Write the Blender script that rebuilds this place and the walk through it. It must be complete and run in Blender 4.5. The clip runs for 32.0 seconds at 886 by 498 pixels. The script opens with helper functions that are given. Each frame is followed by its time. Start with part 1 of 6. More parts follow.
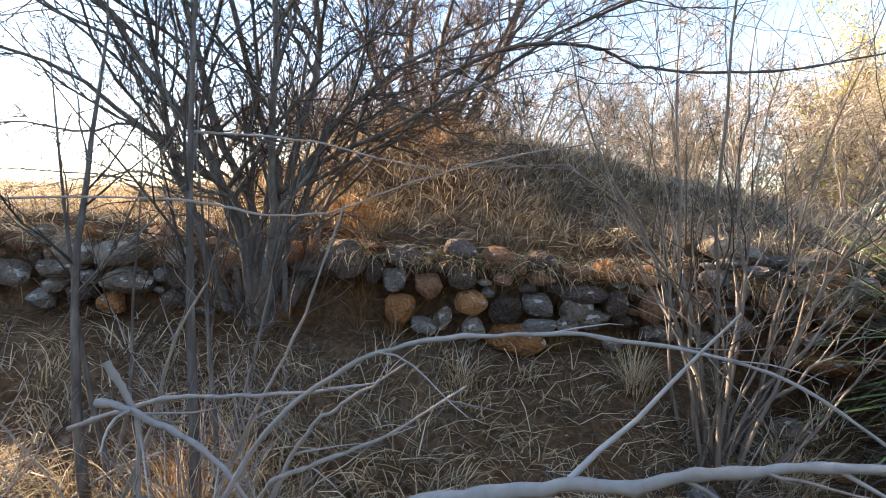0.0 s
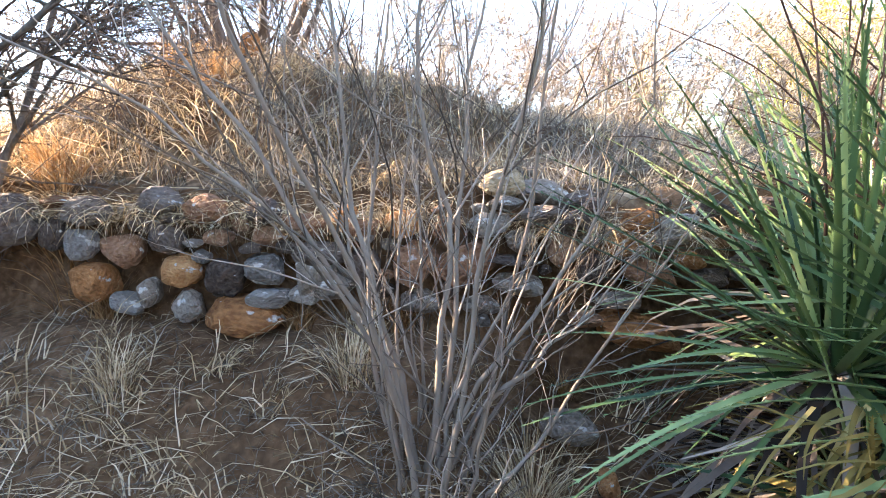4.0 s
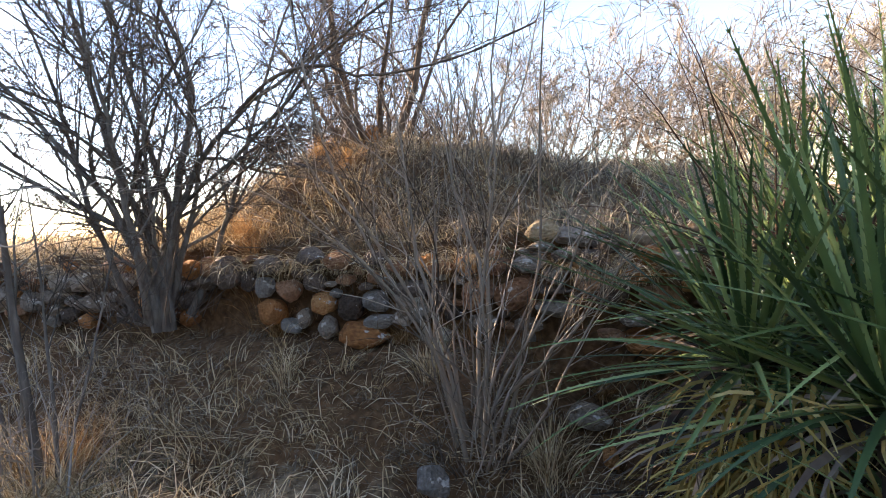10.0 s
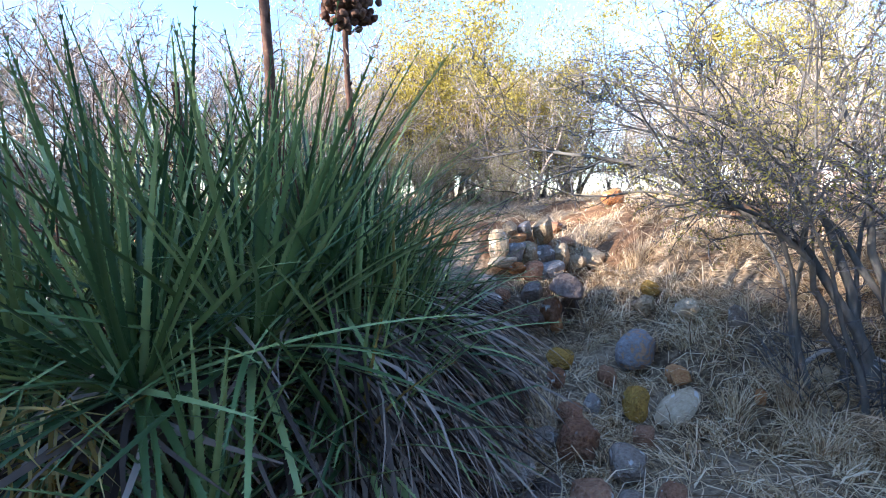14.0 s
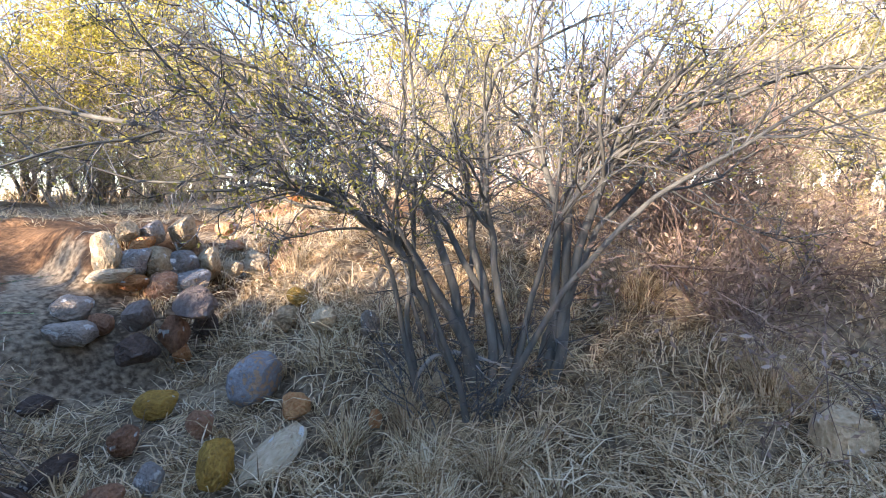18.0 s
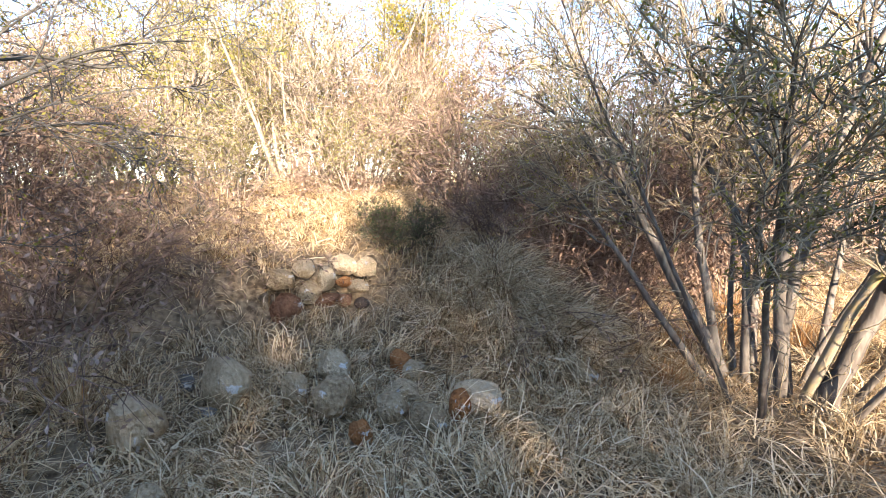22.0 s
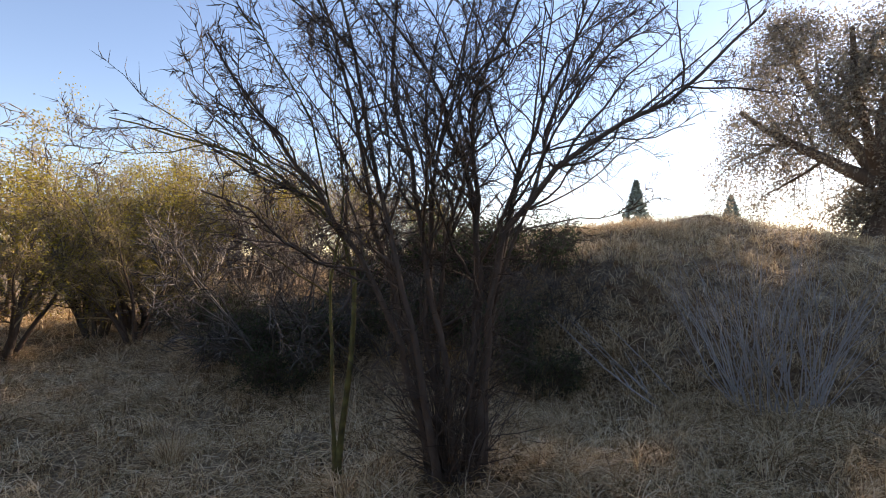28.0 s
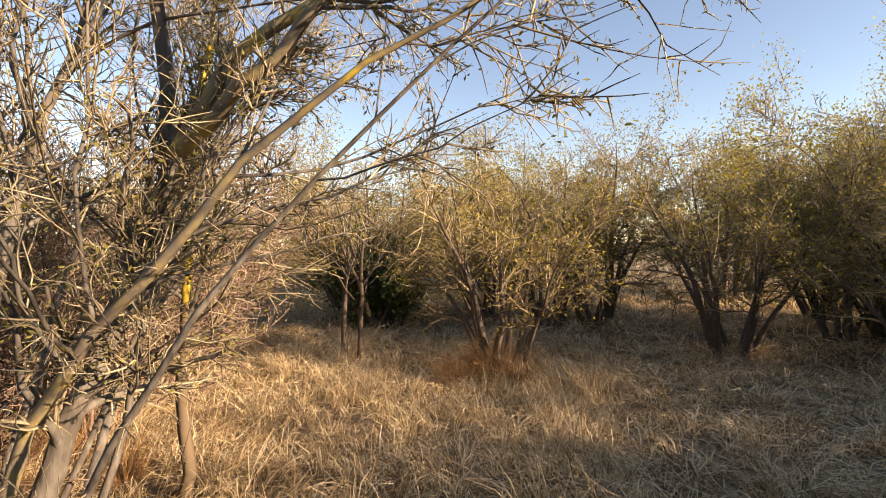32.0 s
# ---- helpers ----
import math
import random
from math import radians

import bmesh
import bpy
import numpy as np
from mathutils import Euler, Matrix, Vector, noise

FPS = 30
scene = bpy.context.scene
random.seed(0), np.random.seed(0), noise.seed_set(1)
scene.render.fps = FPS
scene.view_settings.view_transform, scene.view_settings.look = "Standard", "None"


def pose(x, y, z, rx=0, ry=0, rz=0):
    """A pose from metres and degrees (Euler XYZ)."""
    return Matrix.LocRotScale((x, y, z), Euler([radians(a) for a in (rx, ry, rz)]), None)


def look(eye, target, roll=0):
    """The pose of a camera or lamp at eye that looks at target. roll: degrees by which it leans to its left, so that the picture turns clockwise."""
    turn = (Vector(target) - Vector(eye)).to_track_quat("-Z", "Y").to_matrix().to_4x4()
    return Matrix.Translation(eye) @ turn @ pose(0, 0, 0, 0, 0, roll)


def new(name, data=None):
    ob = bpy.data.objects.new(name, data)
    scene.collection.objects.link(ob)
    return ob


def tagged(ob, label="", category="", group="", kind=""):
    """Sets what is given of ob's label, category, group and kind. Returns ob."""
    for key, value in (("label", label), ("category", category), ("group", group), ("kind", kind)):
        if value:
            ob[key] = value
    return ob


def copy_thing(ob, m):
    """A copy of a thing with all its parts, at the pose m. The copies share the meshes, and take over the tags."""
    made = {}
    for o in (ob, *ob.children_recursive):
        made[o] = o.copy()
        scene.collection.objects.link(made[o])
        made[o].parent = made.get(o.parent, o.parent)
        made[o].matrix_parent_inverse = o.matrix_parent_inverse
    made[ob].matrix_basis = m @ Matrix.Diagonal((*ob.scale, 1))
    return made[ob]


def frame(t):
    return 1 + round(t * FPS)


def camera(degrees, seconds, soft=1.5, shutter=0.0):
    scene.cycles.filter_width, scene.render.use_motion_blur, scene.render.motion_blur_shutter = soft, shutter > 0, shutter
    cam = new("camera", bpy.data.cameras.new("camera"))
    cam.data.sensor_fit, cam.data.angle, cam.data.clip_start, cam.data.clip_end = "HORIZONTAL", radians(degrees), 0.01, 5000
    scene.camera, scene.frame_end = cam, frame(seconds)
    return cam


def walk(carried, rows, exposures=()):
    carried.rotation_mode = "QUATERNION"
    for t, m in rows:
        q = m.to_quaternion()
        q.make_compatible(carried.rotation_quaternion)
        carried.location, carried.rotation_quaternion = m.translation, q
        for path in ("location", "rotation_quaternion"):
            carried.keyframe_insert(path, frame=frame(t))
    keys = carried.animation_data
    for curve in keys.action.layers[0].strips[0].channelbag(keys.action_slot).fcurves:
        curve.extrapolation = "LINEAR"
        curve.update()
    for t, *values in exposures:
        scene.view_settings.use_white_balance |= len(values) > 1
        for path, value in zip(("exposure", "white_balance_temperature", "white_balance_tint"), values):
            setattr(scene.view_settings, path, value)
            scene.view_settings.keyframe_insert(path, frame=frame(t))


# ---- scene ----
cam = camera(84.8, 32.0, soft=1.0)
PATH = [
    (0, (-1.575, -1.154, 1.629), (-2.113, 0.762, 1.431), 2.6),
    (0.5, (-1.327, -0.923, 1.626), (-1.979, 0.959, 1.439), 0.9),
    (1, (-1.256, -0.721, 1.634), (-1.935, 1.152, 1.46), 0.7),
    (1.5, (-1.001, -0.527, 1.629), (-1.747, 1.327, 1.55), 0.8),
    (2, (-0.815, -0.422, 1.65), (-1.588, 1.419, 1.552), 0.5),
    (2.5, (-0.698, -0.328, 1.582), (-1.407, 1.535, 1.424), -1.1),
    (3, (-0.561, -0.173, 1.531), (-1.268, 1.684, 1.303), -0.9),
    (3.5, (-0.422, -0.082, 1.505), (-1.132, 1.765, 1.211), -1.1),
    (4, (-0.283, 0.06, 1.464), (-0.806, 1.963, 1.139), 0.2),
    (4.5, (-0.357, 0.231, 1.465), (-0.677, 2.175, 1.117), 1.1),
    (7, (0.118, -0.027, 1.518), (0.06, 1.947, 1.2), -0.1),
    (7.5, (0.234, -0.073, 1.51), (-0.126, 1.874, 1.23), -2.2),
    (8, (0.326, -0.293, 1.505), (-0.635, 1.445, 1.267), -3.8),
    (8.5, (0.417, -0.525, 1.55), (-0.811, 1.037, 1.317), -4.5),
    (9, (0.41, -0.536, 1.554), (-0.806, 1.039, 1.357), -4.5),
    (9.5, (0.435, -0.551, 1.571), (-0.664, 1.112, 1.414), -4.1),
    (10, (0.454, -0.575, 1.575), (-0.577, 1.132, 1.419), -4.0),
    (10.5, (0.484, -0.583, 1.572), (-0.235, 1.275, 1.4), -3.0),
    (11, (0.514, -0.598, 1.569), (0.238, 1.375, 1.385), -1.4),
    (11.5, (0.549, -0.589, 1.585), (0.652, 1.398, 1.377), -1.1),
    (12, (0.561, -0.579, 1.601), (0.912, 1.377, 1.375), -0.4),
    (12.5, (0.587, -0.576, 1.61), (1.143, 1.331, 1.377), 0.3),
    (13, (0.628, -0.573, 1.605), (1.387, 1.262, 1.369), 0.5),
    (13.5, (0.704, -0.56, 1.597), (1.644, 1.188, 1.358), 0.2),
    (14, (0.976, -0.598, 1.549), (1.971, 1.123, 1.331), -0.2),
    (14.5, (1.363, -0.616, 1.521), (2.402, 1.079, 1.309), -0.2),
    (16.5, (2.197, -0.452, 1.457), (3.238, 1.246, 1.276), 0.1),
    (17, (2.235, -0.528, 1.507), (3.346, 1.124, 1.307), -0.9),
    (17.5, (2.274, -0.592, 1.473), (3.721, 0.774, 1.268), -0.3),
    (18, (2.28, -0.672, 1.468), (3.983, 0.356, 1.26), 0.4),
    (18.5, (2.276, -0.737, 1.466), (4.098, 0.062, 1.266), 0.0),
    (19, (2.316, -0.806, 1.503), (4.224, -0.252, 1.271), -0.2),
    (19.5, (2.315, -0.92, 1.494), (4.286, -0.671, 1.261), -0.5),
    (20, (2.316, -1.003, 1.502), (4.301, -1.05, 1.263), -0.7),
    (20.5, (2.32, -1.112, 1.504), (4.277, -1.43, 1.248), -1.1),
    (21, (2.394, -1.254, 1.505), (4.309, -1.765, 1.239), -1.9),
    (21.5, (2.558, -1.524, 1.472), (4.436, -2.156, 1.205), -1.6),
    (22, (2.479, -1.719, 1.487), (4.286, -2.532, 1.22), -1.8),
    (22.5, (2.267, -1.834, 1.501), (3.915, -2.941, 1.263), -0.8),
    (23, (2.172, -1.726, 1.528), (3.601, -3.114, 1.353), -0.1),
    (23.5, (2.077, -1.484, 1.558), (3.096, -3.195, 1.382), -0.2),
    (24, (1.931, -1.29, 1.606), (2.567, -3.179, 1.443), 0.5),
    (24.5, (1.778, -1.122, 1.632), (2.211, -3.071, 1.522), 0.7),
    (25, (1.761, -1.038, 1.65), (2.059, -3.016, 1.619), 0.5),
    (25.5, (1.782, -0.993, 1.661), (1.624, -2.987, 1.687), 0.3),
    (26, (1.769, -0.95, 1.655), (1.23, -2.876, 1.686), -0.1),
    (26.5, (1.762, -0.985, 1.69), (0.964, -2.819, 1.719), -0.2),
    (28.5, (1.579, -1.017, 1.638), (-0.048, -2.18, 1.666), 0.2),
    (29, (1.634, -1.117, 1.639), (0.134, -2.439, 1.667), 0.0),
    (29.5, (1.694, -1.304, 1.636), (0.552, -2.945, 1.601), -0.2),
    (30, (1.579, -1.732, 1.63), (0.928, -3.623, 1.588), -0.9),
    (30.5, (1.65, -2.133, 1.639), (1.408, -4.118, 1.622), -1.6),
    (31, (1.799, -2.634, 1.638), (1.861, -4.633, 1.626), -1.3),
    (31.5, (1.759, -3.135, 1.566), (2.05, -5.114, 1.547), -1.5),
    (32, (1.708, -3.75, 1.561), (2.346, -5.645, 1.555), -1.7),
]
EXPOSURES = [(0, 2.42, 6450, 17), (2, 2.37, 6450, 17), (4, 3.57, 6200, 18), (7, 3.81, 6250, 19), (8, 3.37, 6100, 18), (9, 2.44, 6550, 18), (10, 2.34, 6550, 19), (11, 2.73, 5950, 17), (12, 2.97, 5850, 17), (13, 2.47, 5350, 16),
             (14, 2.37, 5050, 18), (16.5, 2.70, 5550, 18), (18, 2.68, 5600, 18), (19, 2.47, 5450, 17), (20, 2.27, 5700, 17), (21, 2.34, 6000, 17), (22, 2.32, 5900, 16), (23, 1.53, 6100, 16), (24, 1.17, 7150, 17), (25, 1.26, 7350, 17), (26, 1.22, 6450, 19),
             (29, 1.14, 6650, 22), (30, 1.40, 7150, 22), (31, 1.20, 7400, 21), (32, 1.17, 7250, 20)]
walk(cam, [(t, look(eye, target, roll)) for t, eye, target, roll in PATH], EXPOSURES)

# ---- light ----
SUN_DIR = Vector((-0.950, 0.0985, 0.298)).normalized()
world = bpy.data.worlds.new("sky")
scene.world = world
world.use_nodes = True
wn = world.node_tree.nodes
sky = wn.new("ShaderNodeTexSky")
sky.sky_type = "NISHITA"
sky.sun_disc = False
sky.sun_elevation = radians(17.3)
sky.sun_rotation = radians(-84.1)
sky.altitude, sky.air_density, sky.dust_density, sky.ozone_density = 600, 1.0, 0.1, 0.8
wn["Background"].inputs["Strength"].default_value = 0.12
world.node_tree.links.new(sky.outputs[0], wn["Background"].inputs["Color"])
sun = new("sun", bpy.data.lights.new("sun", "SUN"))
sun.data.energy, sun.data.angle, sun.data.color = 6.2, radians(0.6), (1.0, 0.81, 0.57)
sun.matrix_world = Matrix.Translation((-30, 3, 12)) @ SUN_DIR.to_track_quat("Z", "Y").to_matrix().to_4x4()

# ---- materials ----


def material(name, stops, rough=0.85, fine=40.0, coarse=3.0, bump=0.3, per="", spread=0.5, metal=0.0, stretch=(1, 1, 1), through_light=0.0, dist=0.01):
    """Colour ramp over two scales of noise, and over each piece's own random number; relief from the fine noise."""
    m = bpy.data.materials.new(name)
    m.use_nodes = True
    nt = m.node_tree
    n, link = nt.nodes, nt.links.new
    b = n["Principled BSDF"]
    b.inputs["Roughness"].default_value = rough
    b.inputs["Metallic"].default_value = metal
    b.inputs["Specular IOR Level"].default_value = 0.12
    co = n.new("ShaderNodeTexCoord")
    mp = n.new("ShaderNodeMapping")
    mp.inputs["Scale"].default_value = stretch
    link(co.outputs["Object"], mp.inputs["Vector"])
    n1, n2 = n.new("ShaderNodeTexNoise"), n.new("ShaderNodeTexNoise")
    n1.inputs["Scale"].default_value, n2.inputs["Scale"].default_value = fine, coarse
    n1.inputs["Detail"].default_value = 5
    n2.inputs["Detail"].default_value = 3
    link(mp.outputs[0], n1.inputs["Vector"])
    link(mp.outputs[0], n2.inputs["Vector"])
    add = n.new("ShaderNodeMath")
    add.operation = "MULTIPLY_ADD"
    add.inputs[1].default_value = 0.6
    link(n1.outputs["Fac"], add.inputs[0])
    sc = n.new("ShaderNodeMath")
    sc.operation = "MULTIPLY"
    sc.inputs[1].default_value = 0.4
    link(n2.outputs["Fac"], sc.inputs[0])
    link(sc.outputs[0], add.inputs[2])
    fac = add.outputs[0]
    if per:
        src = n.new("ShaderNodeObjectInfo" if per == "object" else "ShaderNodeNewGeometry")
        mx = n.new("ShaderNodeMix")
        mx.inputs["Factor"].default_value = spread
        link(fac, mx.inputs["A"])
        link(src.outputs["Random" if per == "object" else "Random Per Island"], mx.inputs["B"])
        fac = mx.outputs["Result"]
    ramp = n.new("ShaderNodeValToRGB")
    el = ramp.color_ramp.elements
    for i, (p, c) in enumerate(stops):
        e = el[i] if i < 2 else el.new(p)
        e.position, e.color = p, (*c, 1)
    link(fac, ramp.inputs[0])
    link(ramp.outputs[0], b.inputs["Base Color"])
    if bump:
        bp = n.new("ShaderNodeBump")
        bp.inputs["Strength"].default_value, bp.inputs["Distance"].default_value = bump, dist
        link(n1.outputs["Fac"], bp.inputs["Height"])
        link(bp.outputs[0], b.inputs["Normal"])
    if through_light:
        tr, ms = n.new("ShaderNodeBsdfTranslucent"), n.new("ShaderNodeMixShader")
        link(ramp.outputs[0], tr.inputs["Color"])
        ms.inputs[0].default_value = through_light
        link(b.outputs[0], ms.inputs[1])
        link(tr.outputs[0], ms.inputs[2])
        link(ms.outputs[0], n["Material Output"].inputs["Surface"])
    return m


M_EARTH = material("dry_earth", [(0.3, (0.05, 0.027, 0.013)), (0.5, (0.13, 0.073, 0.036)), (0.72, (0.26, 0.165, 0.092))], 0.95, 22, 1.1, 0.7, dist=0.03)
# straw litter covers the earth where the cover is thick
en_, el_ = M_EARTH.node_tree.nodes, M_EARTH.node_tree.links.new
litter_, lmix_, lramp_, at_, lsum_, lnoise_ = en_.new("ShaderNodeValToRGB"), en_.new("ShaderNodeMix"), en_.new("ShaderNodeValToRGB"), en_.new("ShaderNodeAttribute"), en_.new("ShaderNodeMath"), en_.new("ShaderNodeTexNoise")
lmix_.data_type = "RGBA"
at_.attribute_name = "litter"
lnoise_.inputs["Scale"].default_value, lnoise_.inputs["Detail"].default_value = 5.0, 8
litter_.color_ramp.elements[0].position, litter_.color_ramp.elements[0].color = 0.4, (0.085, 0.06, 0.036, 1)
litter_.color_ramp.elements[1].position, litter_.color_ramp.elements[1].color = 0.6, (0.36, 0.275, 0.175, 1)
lramp_.color_ramp.elements[0].position, lramp_.color_ramp.elements[1].position = 0.48, 0.62
lsum_.operation = "MULTIPLY_ADD"
lsum_.inputs[1].default_value = 0.5
eramp_ = next(n for n in en_ if n.type == "VALTORGB" and n.inputs[0].is_linked)
el_(next(n for n in en_ if n.type == "TEX_COORD").outputs["Object"], lnoise_.inputs["Vector"])
el_(lnoise_.outputs["Fac"], lsum_.inputs[0])
hsum_ = en_.new("ShaderNodeMath")
hsum_.operation = "MULTIPLY"
hsum_.inputs[1].default_value = 0.5
el_(at_.outputs["Fac"], hsum_.inputs[0])
el_(hsum_.outputs[0], lsum_.inputs[2])
el_(lsum_.outputs[0], lramp_.inputs[0])
el_(eramp_.inputs[0].links[0].from_socket, litter_.inputs[0])
el_(lramp_.outputs[0], lmix_.inputs["Factor"])
el_(eramp_.outputs[0], lmix_.inputs["A"])
el_(litter_.outputs[0], lmix_.inputs["B"])
el_(lmix_.outputs["Result"], en_["Principled BSDF"].inputs["Base Color"])
M_STRAW = material("dry_grass", [(0.2, (0.17, 0.11, 0.055)), (0.4, (0.46, 0.33, 0.175)), (0.6, (0.76, 0.59, 0.35)), (0.82, (0.88, 0.75, 0.52))], 0.7, 6, 1.3, 0, "island", 0.7, through_light=0.3)
M_WEED = material("grey_brown_weed", [(0.2, (0.07, 0.055, 0.04)), (0.5, (0.2, 0.165, 0.125)), (0.82, (0.42, 0.36, 0.28))], 0.75, 8, 1.3, 0, "island", 0.6, through_light=0.25)
# dry grass with the low sun's orange put into its colour
M_SUNLITGRASS = material("sunlit_orange_dry_grass", [(0.15, (0.2, 0.1, 0.04)), (0.5, (0.42, 0.24, 0.10)), (0.85, (0.58, 0.38, 0.19))], 0.7, 8, 0.7, 0, "island", 0.6, through_light=0.3)
M_GREENGRASS = material("green_grass", [(0.2, (0.05, 0.07, 0.02)), (0.8, (0.16, 0.19, 0.07))], 0.7, 8, 0.7, 0, "island", 0.6, through_light=0.3)
M_BARK = material("grey_bark", [(0.3, (0.04, 0.033, 0.027)), (0.5, (0.12, 0.102, 0.084)), (0.72, (0.31, 0.28, 0.235))], 0.9, 30, 4, 0.6, "island", 0.35, stretch=(1, 1, 0.25))
# grey-olive bark, darkened: the acacia's shade is put into the colour
M_SHADEDBARK = material("shaded_grey_olive_bark", [(0.28, (0.036, 0.033, 0.028)), (0.5, (0.095, 0.088, 0.074)), (0.75, (0.2, 0.187, 0.158))], 0.9, 30, 4, 0.6, "island", 0.35, stretch=(1, 1, 0.25))
M_PALEBARK = material("pale_stem", [(0.22, (0.09, 0.068, 0.048)), (0.5, (0.27, 0.215, 0.16)), (0.8, (0.54, 0.46, 0.36))], 0.8, 30, 4, 0.5, "island", 0.65, stretch=(1, 1, 0.25))
M_DEADWOOD = material("bleached_deadwood", [(0.25, (0.17, 0.14, 0.11)), (0.6, (0.38, 0.34, 0.29)), (0.85, (0.52, 0.48, 0.43))], 0.85, 40, 4, 0.5, "island", 0.4, stretch=(1, 1, 0.3))
M_DARKBARK = material("dark_bark", [(0.25, (0.045, 0.034, 0.027)), (0.55, (0.135, 0.102, 0.078)), (0.8, (0.25, 0.2, 0.155))], 0.9, 30, 4, 0.6, "island", 0.35, stretch=(1, 1, 0.25))
M_LICHEN = material("lichen_bark", [(0.36, (0.16, 0.12, 0.08)), (0.45, (0.5, 0.36, 0.05)), (0.62, (0.78, 0.58, 0.09))], 0.9, 14, 2.5, 0.6)
ln_ = M_LICHEN.node_tree.nodes
ramp_, sep_, co_ = next(n for n in ln_ if n.type == "VALTORGB"), ln_.new("ShaderNodeSeparateXYZ"), next(n for n in ln_ if n.type == "TEX_COORD")
band_, mul_ = ln_.new("ShaderNodeMapRange"), ln_.new("ShaderNodeMath")
mul_.operation = "MULTIPLY"
band_.inputs["From Min"].default_value, band_.inputs["From Max"].default_value, band_.inputs["To Min"].default_value, band_.inputs["To Max"].default_value = 1.1, 1.6, 0.55, 1.0
M_LICHEN.node_tree.links.new(co_.outputs["Object"], sep_.inputs[0])
M_LICHEN.node_tree.links.new(sep_.outputs["Z"], band_.inputs["Value"])
M_LICHEN.node_tree.links.new(ramp_.inputs[0].links[0].from_socket, mul_.inputs[0])
M_LICHEN.node_tree.links.new(band_.outputs["Result"], mul_.inputs[1])
M_LICHEN.node_tree.links.new(mul_.outputs[0], ramp_.inputs[0])
M_LICHENPATCH = material("lichen_patched_bark", [(0.3, (0.08, 0.066, 0.05)), (0.46, (0.22, 0.185, 0.14)), (0.58, (0.34, 0.27, 0.13)), (0.65, (0.58, 0.43, 0.08))], 0.9, 9, 3, 0.6)
M_GREENSTEM = material("green_lichened_bark", [(0.3, (0.06, 0.052, 0.03)), (0.5, (0.15, 0.135, 0.05)), (0.7, (0.27, 0.25, 0.09))], 0.9, 12, 3, 0.5)
M_STRAWBARK = material("straw_bark", [(0.25, (0.1, 0.075, 0.042)), (0.55, (0.27, 0.21, 0.12)), (0.8, (0.46, 0.37, 0.21))], 0.9, 30, 4, 0.5, "island", 0.5)
M_TANBARK = material("tan_bark", [(0.25, (0.1, 0.078, 0.05)), (0.5, (0.3, 0.24, 0.155)), (0.72, (0.54, 0.46, 0.3))], 0.9, 22, 3, 0.6, "island", 0.4, stretch=(1, 1, 0.3))
M_BROWNSTEM = material("brown_grey_stem", [(0.22, (0.065, 0.048, 0.034)), (0.5, (0.2, 0.155, 0.115)), (0.8, (0.46, 0.385, 0.3))], 0.85, 30, 4, 0.5, "island", 0.65, stretch=(1, 1, 0.25))
M_PALELEAF = material("pale_yellow_leaf", [(0.2, (0.14, 0.125, 0.045)), (0.55, (0.29, 0.26, 0.1)), (0.85, (0.42, 0.385, 0.18))], 0.7, 10, 2, 0, "island", 0.6, through_light=0.45)
M_REDTWIG = material("red_brown_bramble", [(0.2, (0.075, 0.05, 0.037)), (0.55, (0.25, 0.172, 0.128)), (0.85, (0.46, 0.35, 0.27))], 0.85, 30, 4, 0.3, "island", 0.5)
M_LEAF = material("olive_leaf", [(0.2, (0.13, 0.125, 0.03)), (0.55, (0.27, 0.245, 0.06)), (0.85, (0.42, 0.36, 0.1))], 0.7, 10, 2, 0, "island", 0.6, through_light=0.4)
M_YELLEAF = material("yellow_leaf", [(0.2, (0.19, 0.155, 0.024)), (0.55, (0.4, 0.325, 0.05)), (0.85, (0.55, 0.465, 0.1))], 0.7, 10, 2, 0, "island", 0.6, through_light=0.45)
M_DARKLEAF = material("dark_green_leaf", [(0.2, (0.035, 0.05, 0.022)), (0.55, (0.075, 0.10, 0.042)), (0.85, (0.14, 0.17, 0.07))], 0.6, 10, 2, 0, "island", 0.6, through_light=0.3)
M_PUYA = material("puya_leaf", [(0.2, (0.035, 0.07, 0.026)), (0.5, (0.108, 0.165, 0.05)), (0.8, (0.31, 0.38, 0.14))], 0.34, 14, 2, 0.1, "object", 0.7, through_light=0.12)
M_PUYADRY = material("dry_puya_leaf", [(0.25, (0.03, 0.022, 0.017)), (0.5, (0.12, 0.092, 0.072)), (0.8, (0.4, 0.33, 0.26))], 0.75, 14, 2, 0.1, "island", 0.7, through_light=0.2)
# yellow of dying leaves, with a patch of sunlight put into the colour
M_PUYAYELSUN = material("yellowed_sunlit_puya_leaf", [(0.2, (0.19, 0.14, 0.04)), (0.5, (0.38, 0.28, 0.085)), (0.8, (0.56, 0.45, 0.19))], 0.6, 14, 2, 0.1, "island", 0.6, through_light=0.3)
M_PUYA.node_tree.nodes["Principled BSDF"].inputs["Specular IOR Level"].default_value = 0.4
M_PEPPER = material("pepper_leaf", [(0.2, (0.15, 0.13, 0.11)), (0.55, (0.28, 0.25, 0.2)), (0.85, (0.4, 0.36, 0.25))], 0.6, 10, 2, 0, "island", 0.6, through_light=0.5)
# needles paled: the haze of distance is put into their colour
M_HAZYCONIFER = material("hazed_conifer_needles", [(0.2, (0.16, 0.2, 0.17)), (0.55, (0.27, 0.32, 0.28)), (0.85, (0.36, 0.41, 0.35))], 0.7, 10, 2, 0, "island", 0.6, through_light=0.3)
